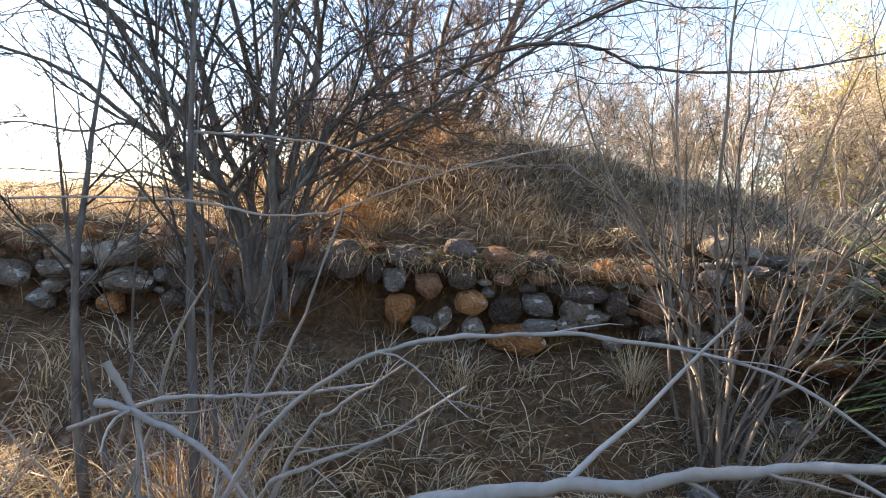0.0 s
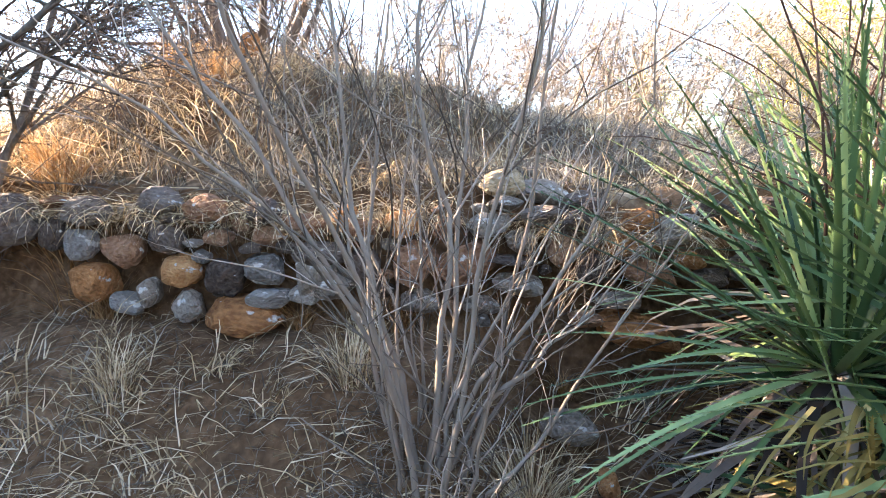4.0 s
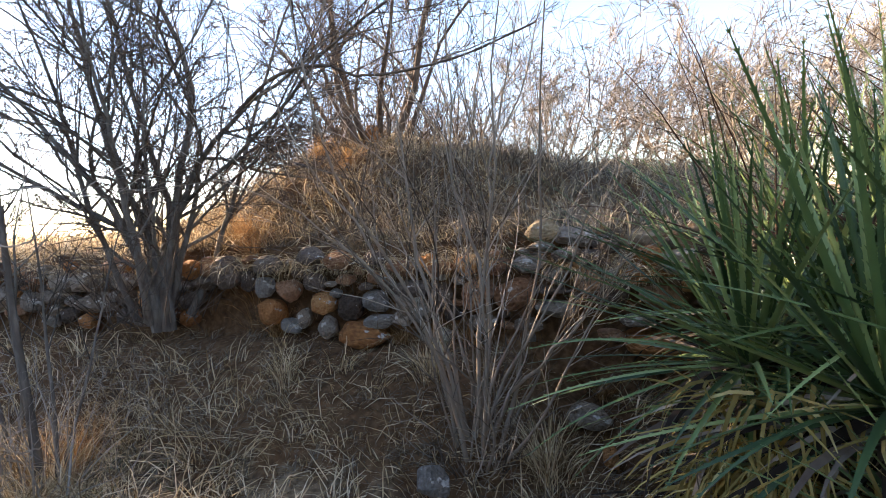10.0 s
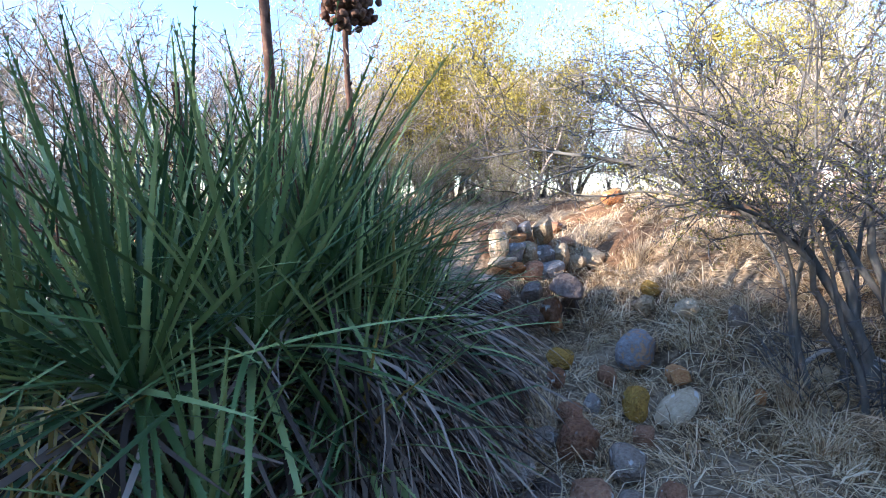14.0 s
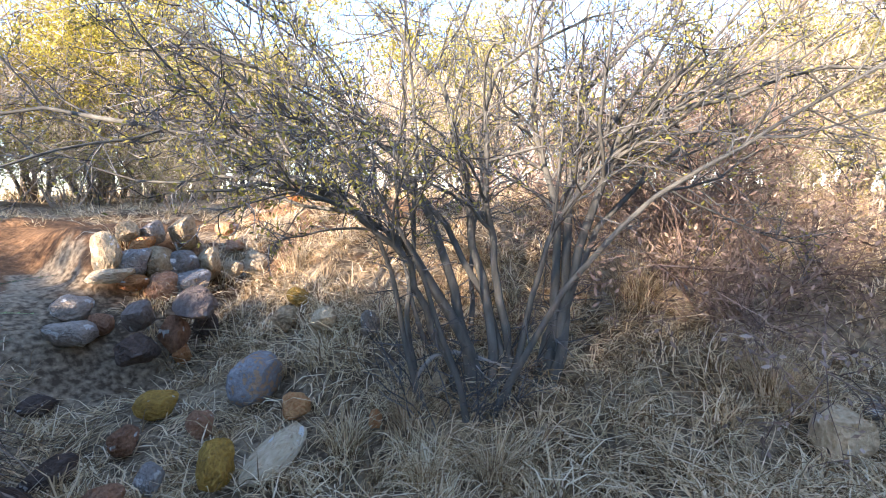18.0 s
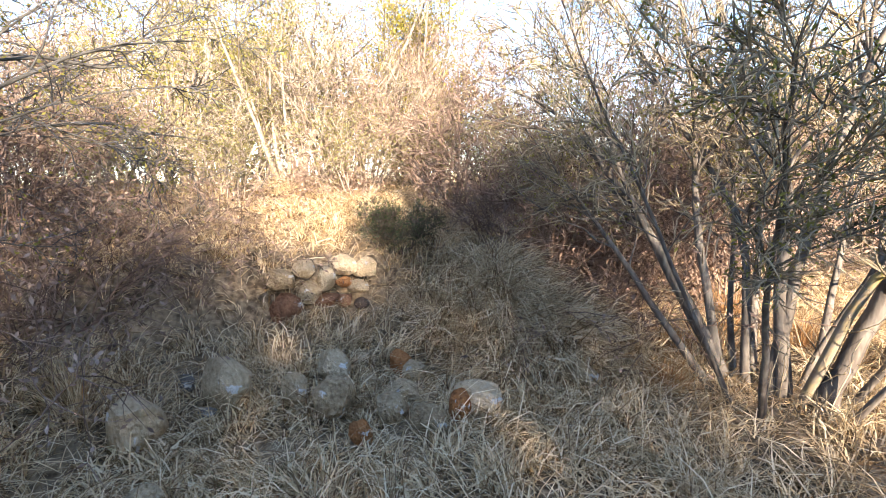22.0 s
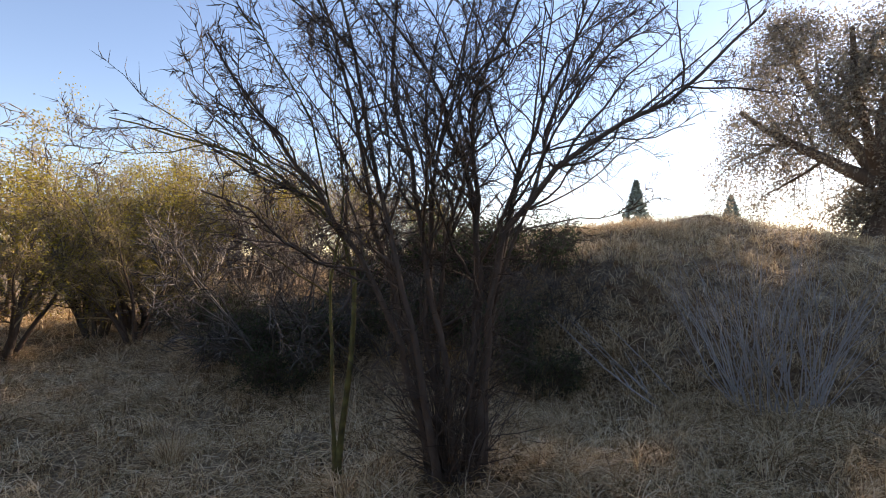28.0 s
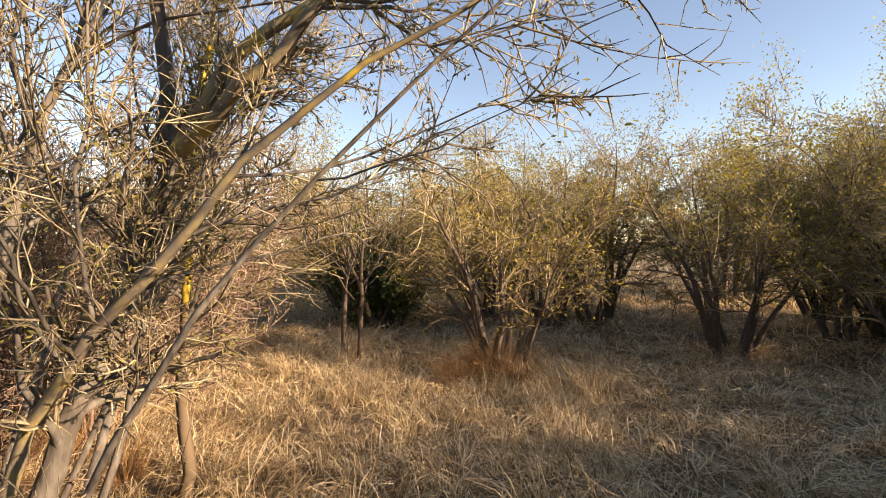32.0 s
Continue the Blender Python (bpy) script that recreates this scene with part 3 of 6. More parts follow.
def along(ctrl, P, rng, wob=0.012):
    """A smooth limb of P points through a few guides, with small kinks; one that starts near the ground is rooted in it."""
    c = np.array(ctrl, float)
    if c[0, 2] < 0.6:
        c = np.concatenate([[(0.8 * c[0, 0], 0.8 * c[0, 1], -0.1)], c])
    u = np.concatenate([[0], np.cumsum(np.linalg.norm(np.diff(c, axis=0), axis=1))])
    s = np.linspace(0, u[-1], 4 * P)
    p = np.stack([np.interp(s, u, c[:, k]) for k in range(3)], -1)
    for _ in range(5):
        p[1:-1] = (p[:-2] + 2 * p[1:-1] + p[2:]) / 4
    p = np.stack([np.interp(np.linspace(0, u[-1], P), s, p[:, k]) for k in range(3)], -1)
    p[1:] += rng.normal(0, wob, (P - 1, 3))
    return p


def shrub(name, label, category, stems, levels, bark, twig_mat, seed, leaves=None, stem_name="stem", where=None, group="", sides=6, own_mats=None, suckers=None, tapers=None, clear=None, spurs=0, split=False, limbs=()):
    """stems: rows of base offset (x, y, z), aim (x, y, z), length, radius. levels: the first grows the stems, the others what branches off.
    leaves: (count, size, material, jitter)."""
    rng = np.random.default_rng(seed)
    root = tagged(new(name), label, category, group)
    st = np.array(stems, float).reshape(-1, 8)
    lv = levels[0]
    pts = strands(st[:, :3], st[:, 3:6], st[:, 6], lv["P"], lv["wig"], lv["trop"], rng, lv.get("flare", 0))
    if limbs:
        guided = np.stack([along(c, lv["P"], rng) for _, c in limbs])
        long = np.linalg.norm(np.diff(guided, axis=1), axis=2).sum(1)
        pts = np.concatenate([guided, pts])
        st = np.concatenate([np.array([(0, 0, 0, 0, 0, 1, ln, r) for ln, (r, _) in zip(long, limbs)]), st])
    s = np.linspace(0, 1, lv["P"])
    tp = np.full((len(st), 1), lv.get("taper", 0.9))
    for k, v in (tapers or {}).items():
        tp[k] = v
    rad = st[:, 7, None] * (1 - tp * s[None] ** 1.1) * (1 + 0.35 * np.exp(-s[None] * 9))
    for k in range(len(st)):
        V, Q = tubes(pts[k : k + 1], rad[k : k + 1], sides, rng)
        part(stem_name, fast_mesh(stem_name, V, Q), (own_mats or {}).get(k, bark), root)
    length = st[:, 6]
    got, ends = [], pts
    if spurs:
        b0, bd, bl, br = children(pts, rad, length, spurs, (0.05, 1), (0.7, 1.4), (0.03, 0.12), 0.3, rng, 0.06)
        tp_ = strands(b0, bd, bl, 4, 0.25, (0, 0, 0.02), rng)
        got.append(tubes(tp_, np.clip(br, 0.002, 0.006)[:, None] * np.linspace(1, 0.35, 4)[None], 3, rng))
        c0, cd, cl, cr = children(tp_, np.full((len(tp_), 4), 0.003), bl, 4, (0.2, 1), (0.5, 1.2), (0.3, 0.7), 0.7, rng, 0.04)
        got.append(tubes(strands(c0, cd, cl, 3, 0.2, (0, 0, 0), rng), np.full((len(c0), 3), 0.0016), 3, rng))
    if suckers:
        k, reach, tall, lean = suckers
        a0, q0 = rng.uniform(0, 6.3, k), reach * np.sqrt(rng.random(k))
        sp = strands(np.stack([q0 * np.cos(a0), q0 * np.sin(a0), 0 * a0], -1), np.stack([lean * np.cos(a0), lean * np.sin(a0), 1 + 0 * a0], -1) + rng.normal(0, 0.25, (k, 3)), rng.uniform(0.4, 1.0, k) * tall, 7, 0.14, (0, 0, 0.02), rng)
        sr = rng.uniform(0.003, 0.007, k)[:, None] * np.linspace(1, 0.4, 7)[None]
        got.append(tubes(sp, sr, 3, rng))
        b0, bd, bl, br = children(sp, sr, np.full(k, tall * 0.8), 7, (0.1, 1), (0.5, 1.3), (0.15, 0.4), 0.6, rng)
        got.append(tubes(strands(b0, bd, bl, 4, 0.2, (0, 0, 0), rng), np.maximum(br, 0.0014)[:, None] * np.linspace(1, 0.5, 4)[None], 3, rng))
    for depth, lv in enumerate(levels[1:]):
        a, aim, length, r0 = children(pts, rad, length, lv["kids"], lv["span"], lv["ang"], lv["lr"], lv["rr"], rng, lv.get("min", 0.05))
        pts = strands(a, aim, length, lv["P"], lv["wig"], lv["trop"], rng, lv.get("flare", 0))
        if clear:
            q = pts + np.array(where.translation)
            ok = np.ones(len(q), bool)
            for x0, x1, y0, y1 in clear:
                ok &= ~np.any((q[..., 0] > x0) & (q[..., 0] < x1) & (q[..., 1] > y0) & (q[..., 1] < y1), axis=1)
            pts, length, r0 = pts[ok], length[ok], r0[ok]
        s = np.linspace(0, 1, lv["P"])
        rad = np.maximum(r0, lv.get("rmin", 0.0012))[:, None] * (1 - 0.7 * s[None])
        if split and depth == 0:
            for k in range(len(pts)):
                part("branch", fast_mesh("branch", *tubes(pts[k : k + 1], rad[k : k + 1], 5, rng)), bark, root)
        else:
            got.append(tubes(pts, rad, lv.get("sides", 3), rng))
        ends = pts
    if got:
        tagged(part("crown", fast_mesh("crown", *join(got)), twig_mat, root), kind="stuff")
    if leaves:
        n, size, mat, jit = leaves
        who, at = rng.integers(0, len(ends), n), rng.integers(0, ends.shape[1], n)
        p = ends[who, at] + rng.normal(0, jit, (n, 3))
        tagged(part("foliage", fast_mesh("foliage", *leaf_quads(p, np.full(n, size), rng)), mat, root), kind="stuff")
    if where is not None:
        root.matrix_basis = where
    return root


def fan(n, spread, length, radius, rng, foot=0.12, lean=(0, 0), low=0.0):
    """n stems that open like a fan from one foot."""
    rows = []
    for k in range(n):
        a = 2 * math.pi * (k + rng.uniform(-0.35, 0.35)) / n
        o = rng.uniform(low, spread)
        rows.append((foot * math.cos(a), foot * math.sin(a), 0, o * math.cos(a) + lean[0], o * math.sin(a) + lean[1], 1.0, length * rng.uniform(0.65, 1.1), radius * rng.uniform(0.6, 1.1)))
    return rows


def on_ground(x, y, turn=0.0, sink=0.05, size=1.0):
    return Matrix.Translation((x, y, float(height(x, y)) - sink)) @ Matrix.Rotation(turn, 4, "Z") @ Matrix.Scale(size, 4)


UP = (0, 0, 0.04)
rr = random.Random(5)

# the pale many-stemmed bush before the wall
PALE_LIMBS = [(0.015, [(-0.02, -0.01, 0.09), (-0.11, -0.02, 0.6), (-0.26, -0.06, 1.1), (-0.3, -0.04, 1.57), (-0.35, -0.02, 2.11), (-0.36, 0.02, 2.67)]),
              (0.015, [(-0.01, -0.01, 0.09), (0.05, 0.03, 0.6), (0.07, 0.04, 1.09), (-0.03, -0.02, 1.64), (-0.02, -0.01, 2.13), (0.03, 0.02, 2.61)]),
              (0.017, [(0.05, 0.03, 0.12), (0.19, 0.05, 0.42), (0.38, 0.09, 0.64), (0.53, 0.11, 0.77), (0.62, 0.09, 0.89), (0.78, 0.12, 1.11)]),
              (0.013, [(0.02, 0.01, 0.12), (0.13, 0.05, 0.57), (0.29, 0.12, 0.9), (0.43, 0.18, 1.1), (0.57, 0.23, 1.24)])]
PALE_LIMBS += [(0.012, [(-0.03, -0.02, 0.12), (-0.11, -0.13, 0.63), (-0.26, -0.28, 1.02), (-0.46, -0.45, 1.3), (-0.64, -0.62, 1.54), (-0.91, -0.84, 1.66), (-1.17, -1.05, 1.6)]),
               (0.014, [(-0.03, -0.02, 0.16), (-0.17, -0.08, 0.73), (-0.48, -0.25, 1.31), (-0.73, -0.37, 1.73), (-0.87, -0.43, 2.13), (-1.05, -0.52, 2.62)]),
               (0.014, [(0.02, 0.01, 0.12), (0.09, 0.1, 0.83), (0.08, 0.14, 1.33), (0.11, 0.21, 1.79), (0.2, 0.31, 2.28), (0.28, 0.41, 2.68)]),
               (0.013, [(0.01, 0.0, 0.11), (0.21, 0.03, 0.55), (0.37, 0.04, 0.8), (0.56, 0.06, 1.09), (0.71, 0.05, 1.49), (0.7, -0.04, 1.86)])]
shrub("bare_shrub", "leafless pale many-stemmed shrub at the foot of the stone wall", "shrub",
      fan(9, 0.4, 3.0, 0.0115, rr, 0.1, (-0.1, 0.05)) + fan(7, 0.7, 1.7, 0.009, rr, 0.1, (0.3, -0.1)), [dict(P=14, wig=0.09, trop=(0, 0, 0.03)),
      dict(kids=9, span=(0.2, 1), ang=(0.25, 0.75), lr=(0.2, 0.5), rr=0.55, P=7, wig=0.13, trop=UP, rmin=0.0024),
      dict(kids=4, span=(0.15, 1), ang=(0.4, 1.0), lr=(0.25, 0.55), rr=0.6, P=4, wig=0.18, trop=UP, rmin=0.0018)], M_BROWNSTEM, M_BROWNSTEM, 21, where=pose(-0.79, 1.69, 0.15), suckers=(36, 0.2, 0.6, 0.5), limbs=PALE_LIMBS)
# dark tree on the wall's west end
WEST_LIMBS = [(0.040, [(-0.04, -0.03, 0.06), (-0.08, -0.06, 0.45), (-0.27, -0.2, 1.05), (-0.49, -0.37, 1.45), (-0.76, -0.59, 1.93), (-1.11, -0.86, 2.37)]),
              (0.036, [(-0.02, -0.01, 0.11), (-0.06, 0.05, 0.64), (-0.31, -0.05, 1.15), (-0.46, -0.07, 1.75), (-0.64, -0.12, 2.65), (-0.7, -0.1, 3.8)]),
              (0.036, [(0.03, 0.02, 0.15), (0.13, 0.17, 0.96), (0.22, 0.3, 1.57), (0.19, 0.34, 2.15), (-0.06, 0.21, 2.83), (-0.2, 0.1, 4.2)]),
              (0.034, [(0.01, 0.01, 0.15), (0.23, 0.11, 0.95), (0.58, 0.32, 1.52), (1.01, 0.59, 1.86), (1.49, 0.9, 2.15)]),
              (0.030, [(-0.01, -0.01, 0.15), (0.02, 0.17, 0.87), (-0.23, 0.14, 1.64), (-0.44, 0.14, 2.36), (-0.62, 0.15, 3.01), (-0.6, 0.0, 4.4)]),
              (0.030, [(-0.03, -0.02, 0.16), (-0.04, -0.16, 0.75), (-0.28, -0.47, 1.01), (-0.55, -0.8, 1.34), (-0.85, -1.16, 1.45)]),
              (0.030, [(0.06, 0.05, 0.15), (0.25, 0.23, 0.95), (0.32, 0.31, 1.37), (0.56, 0.52, 1.21), (0.95, 0.86, 1.07)])]
shrub("bare_tree", "leafless dark-barked small tree rooted before the stone wall", "tree", fan(5, 0.45, 4.4, 0.026, rr, 0.2, (-0.05, 0.05)), [dict(P=14, wig=0.09, trop=(0, 0, 0.02), taper=0.8),
      dict(kids=12, span=(0.15, 0.97), ang=(0.5, 1.1), lr=(0.35, 0.7), rr=0.55, P=9, wig=0.16, trop=(0, 0, 0.02)),
      dict(kids=11, span=(0.1, 1), ang=(0.4, 1.1), lr=(0.25, 0.55), rr=0.55, P=6, wig=0.19, trop=(0, 0, 0.04), rmin=0.0036),
      dict(kids=7, span=(0.1, 1), ang=(0.4, 1.1), lr=(0.25, 0.6), rr=0.6, P=4, wig=0.22, trop=UP, rmin=0.0026)], M_BARK, M_DARKBARK, 22, where=pose(-3.6, 1.6, 0.85), suckers=(45, 0.4, 1.0, 0.5), split=True, limbs=WEST_LIMBS)
# thicket on the mound
for k, (x, y, s) in enumerate([(-3.2, 4.1, 1.15), (-2.3, 4.65, 0.85), (-4.5, 4.6, 0.75), (-1.5, 5.5, 0.55), (-3.0, 5.9, 0.7)]):
    shrub("bare_shrub", "leafless dark twiggy shrub on top of the mound", "shrub",
          fan(10, 0.95, 2.9, 0.034 if k in (0, 2, 4) else 0.02, rr, 0.25), [dict(P=10, wig=0.12, trop=(0, 0, 0.02)),
          dict(kids=8, span=(0.12, 1), ang=(0.4, 1.0), lr=(0.35, 0.7), rr=0.55, P=7, wig=0.15, trop=(0, 0, 0.02)),
          dict(kids=6, span=(0.1, 1), ang=(0.4, 1.1), lr=(0.25, 0.55), rr=0.6, P=4, wig=0.18, trop=UP, rmin=0.005),
          dict(kids=(8, 6, 3, 2, 2)[k], span=(0.1, 1), ang=(0.4, 1.1), lr=(0.3, 0.6), rr=0.6, P=3, wig=0.2, trop=UP, rmin=0.0036)], M_DARKBARK if k in (0, 2, 4) else M_PALEBARK, M_DARKBARK if k in (0, 2, 4) else M_PALEBARK, 30 + k, group="shrubs on the mound", where=on_ground(x, y, 0, 0.05, s), suckers=(50, 0.6, 0.8, 0.8))
# umbrella-shaped acacia on the east bank
ACACIA_LIMBS = [(0.036, [(0.06, -0.09, 0.18), (-0.11, 0.05, 0.61), (-0.29, 0.2, 0.97), (-0.53, 0.47, 1.22), (-0.76, 0.71, 1.39), (-1.07, 1.08, 1.56), (-1.42, 1.52, 1.64), (-1.72, 1.89, 1.56)]),
                (0.034, [(0.02, -0.04, 0.18), (-0.02, 0.07, 0.79), (-0.1, 0.25, 1.29), (-0.17, 0.4, 1.61), (-0.38, 0.78, 1.87), (-0.71, 1.38, 2.03)]),
                (0.033, [(0.09, -0.15, 0.25), (0.14, -0.04, 0.88), (0.17, 0.1, 1.4), (0.22, 0.21, 1.82), (0.16, 0.51, 2.19), (0.01, 0.95, 2.71)]),
                (0.030, [(0.14, -0.24, 0.32), (0.03, -0.16, 1.06), (-0.06, -0.13, 1.5), (-0.09, -0.2, 1.87), (-0.01, -0.45, 2.06), (0.16, -0.85, 2.17)]),
                (0.036, [(0.28, -0.46, 0.46), (0.33, -0.44, 1.13), (0.31, -0.31, 1.62), (0.34, -0.27, 2.12), (0.49, -0.43, 2.65)])]
ACACIA_LIMBS += [(0.037, [(0.31, -0.52, 0.46), (0.39, -0.5, 1.29), (0.49, -0.52, 1.83), (0.68, -0.7, 2.11), (1.02, -1.11, 2.57)]),
                 (0.033, [(0.3, -0.49, 0.39), (0.3, -0.66, 1.26), (0.32, -0.84, 1.68), (0.43, -1.18, 1.71), (0.59, -1.59, 1.85), (0.79, -2.09, 1.89)]),
                 (0.028, [(-0.03, 0.05, 0.21), (-0.35, 0.15, 0.86), (-0.68, 0.26, 1.16), (-1.0, 0.36, 1.27), (-1.35, 0.5, 1.26)]),
                 (0.026, [(0.14, -0.24, 0.25), (0.14, 0.16, 1.05), (0.02, 0.73, 1.55), (-0.12, 1.36, 1.79), (-0.51, 2.39, 2.14)]),
                 (0.025, [(0.25, -0.41, 0.39), (0.58, -0.63, 1.06), (1.01, -1.0, 1.56), (1.6, -1.63, 1.69), (2.23, -2.34, 1.65)])]
shrub("acacia_tree", "multi-trunked spiny acacia with sparse small olive leaves", "tree",
      fan(7, 0.5, 3.0, 0.024, rr, 0.25, (0.1, 0.1), 0.08), [dict(P=16, wig=0.09, trop=(0, 0, -0.01), taper=0.85, flare=0.12),
      dict(kids=13, span=(0.4, 0.98), ang=(0.4, 0.95), lr=(0.24, 0.52), rr=0.55, P=8, wig=0.17, trop=(0, 0, 0.012), flare=0.08),
      dict(kids=9, span=(0.1, 1), ang=(0.5, 1.1), lr=(0.25, 0.5), rr=0.55, P=5, wig=0.22, trop=(0, 0, -0.01), rmin=0.0034),
      dict(kids=6, span=(0.1, 1), ang=(0.5, 1.2), lr=(0.25, 0.6), rr=0.6, P=3, wig=0.26, trop=(0, 0, 0), rmin=0.0024)], M_SHADEDBARK, M_SHADEDTWIG, 23, (17000, 0.012, M_LEAF, 0.02), "trunk", pose(4.75, 0.68, 0.25), suckers=(60, 0.4, 0.65, 0.45), clear=[(-9, 2.9, -9, 1.3)], spurs=16, split=True, limbs=ACACIA_LIMBS)
# leaning lichened tree at the meadow's edge
LEANING_LIMBS = [(0.058, [(-0.24, -0.05, 0.14), (-0.4, -0.19, 0.85), (-0.63, -0.35, 1.58), (-0.8, -0.45, 2.1)]),
                 (0.036, [(-0.8, -0.43, 2.04), (-1.2, -0.42, 2.52), (-1.68, -0.48, 2.73), (-2.17, -0.56, 2.9), (-2.7, -0.7, 3.48)]),
                 (0.038, [(-0.8, -0.45, 2.04), (-0.78, -0.42, 2.71), (-0.69, -0.4, 3.44), (-0.59, -0.44, 4.4)]),
                 (0.036, [(-0.12, -0.03, 0.14), (-0.4, -0.04, 0.98), (-0.86, -0.09, 1.44), (-1.54, -0.19, 2.11), (-2.39, -0.33, 2.54)]),
                 (0.047, [(0.01, 0.0, 0.16), (0.06, -0.01, 0.86), (0.05, -0.03, 1.53), (0.33, 0.01, 2.13), (0.55, 0.04, 2.74), (0.7, 0.05, 3.59)])]
LEANING_LIMBS += [(0.040, [(0.06, 0.01, 0.19), (-0.03, -0.09, 1.27), (-0.14, -0.2, 1.94), (-0.41, -0.34, 2.74), (-0.58, -0.46, 3.49), (-1.02, -0.64, 4.26)]),
                  (0.050, [(0.36, 0.08, 0.21), (0.67, 0.23, 0.82), (0.98, 0.37, 1.42), (1.47, 0.56, 2.04), (2.02, 0.76, 2.42)]),
                  (0.035, [(0.41, 0.09, 0.29), (0.63, 0.09, 1.26), (0.7, 0.05, 2.03), (0.85, 0.04, 2.8), (1.23, 0.07, 3.72)]),
                  (0.030, [(0.23, 0.05, 0.18), (0.37, -0.07, 1.25), (0.98, -0.09, 2.04), (1.62, -0.1, 3.03), (2.39, -0.08, 3.89)]),
                  (0.033, [(-0.82, -0.42, 2.1), (-1.32, -0.3, 2.3), (-1.86, -0.31, 2.73), (-1.95, -0.28, 3.19), (-2.04, -0.25, 3.86)]),
                  (0.044, [(0.0, -1.2, -0.05), (-0.15, -1.05, 0.8), (-0.3, -0.95, 1.7), (-0.5, -0.95, 2.6), (-0.6, -1.0, 3.5)])]
shrub("acacia_tree", "bare multi-trunked tree with yellow lichen on one trunk", "tree",
      [(0.3, 0.0, 0, 0.35, 0.3, 1, 3.4, 0.03), (0.4, -0.3, 0, 0.35, -0.4, 1, 3.4, 0.032), (0.1, -0.5, 0, 0.0, -0.35, 1, 3.2, 0.028), (0.25, 0.25, 0, 0.7, 0.4, 1, 2.8, 0.028)] + fan(6, 0.5, 3.9, 0.024, random.Random(71), 0.35, (-0.15, 0.05), 0.15),
      [dict(P=14, wig=0.06, trop=(0, 0, 0.01), taper=0.82, flare=0.05),
      dict(kids=18, span=(0.4, 0.97), ang=(0.35, 0.9), lr=(0.26, 0.5), rr=0.45, P=9, wig=0.15, trop=(0, 0, 0.03)),
      dict(kids=10, span=(0.1, 1), ang=(0.4, 1.0), lr=(0.25, 0.55), rr=0.55, P=5, wig=0.2, trop=(0, 0, 0.03), rmin=0.0048),
      dict(kids=6, span=(0.1, 1), ang=(0.4, 1.1), lr=(0.25, 0.6), rr=0.6, P=3, wig=0.24, trop=UP, rmin=0.0036)], M_BARK, M_TANBARK, 24, (24000, 0.012, M_LEAF, 0.02), "trunk", pose(4.35, -5.0, -0.1), own_mats={10: M_LICHEN, 1: M_LICHENPATCH, 3: M_LICHENPATCH, 9: M_LICHENPATCH}, suckers=(50, 0.7, 0.7, 0.3), tapers={0: 0.35}, clear=[(-9, 3.1, -5.1, 9)], spurs=14, split=True, limbs=LEANING_LIMBS)
# dark tree in the shade of the west bank
DARK_LIMBS = [(0.030, [(0.06, -0.08, 0.02), (0.09, -0.18, 0.67), (0.17, -0.35, 1.37), (0.25, -0.53, 1.93), (0.26, -0.59, 2.54), (0.36, -0.78, 3.25), (0.48, -1.02, 4.02)]),
              (0.030, [(-0.03, 0.05, 0.02), (0.05, 0.04, 0.89), (0.18, -0.05, 1.54), (0.25, -0.04, 2.09), (0.41, -0.16, 2.74), (0.41, -0.06, 3.47)]),
              (0.032, [(-0.08, 0.11, 0.02), (-0.16, 0.12, 0.86), (-0.23, 0.12, 1.73), (-0.21, -0.02, 2.39), (-0.12, -0.24, 2.99), (0.15, -0.72, 3.75)]),
              (0.036, [(-0.11, 0.16, 0.06), (-0.13, 0.24, 1.07), (-0.14, 0.32, 1.73), (-0.27, 0.55, 2.11), (-0.46, 0.87, 2.44), (-0.73, 1.31, 2.66), (-1.02, 1.77, 3.21)])]
DARK_LIMBS += [(0.034, [(-0.07, 0.1, 0.06), (-0.15, 0.17, 1.45), (-0.14, 0.13, 2.24), (-0.15, 0.1, 2.77), (-0.29, 0.27, 3.22), (-0.45, 0.45, 3.84)]),
               (0.030, [(-0.14, 0.19, 0.06), (-0.26, 0.2, 1.21), (-0.44, 0.27, 2.15), (-0.68, 0.43, 2.89), (-1.05, 0.78, 3.81)]),
               (0.028, [(-0.0, 0.0, 0.06), (0.04, -0.18, 1.21), (-0.06, -0.17, 2.34), (-0.22, -0.08, 2.91), (-0.38, 0.01, 3.84)]),
               (0.028, [(0.04, -0.06, 0.06), (0.26, -0.19, 1.01), (0.46, -0.3, 1.54), (0.69, -0.46, 1.97), (1.0, -0.71, 2.51), (1.25, -0.89, 3.01)])]
CURLY = [dict(P=16, wig=0.07, trop=(0, 0, 0.02), taper=0.8),
         dict(kids=11, span=(0.38, 0.98), ang=(0.4, 0.95), lr=(0.25, 0.5), rr=0.6, P=10, wig=0.16, trop=(0, 0, 0.03), flare=0.05),
         dict(kids=10, span=(0.1, 1), ang=(0.4, 1.1), lr=(0.22, 0.5), rr=0.55, P=8, wig=0.24, trop=(0, 0, 0.05), rmin=0.0038),
         dict(kids=9, span=(0.1, 1), ang=(0.5, 1.1), lr=(0.22, 0.55), rr=0.6, P=3, wig=0.25, trop=UP, rmin=0.0028)]
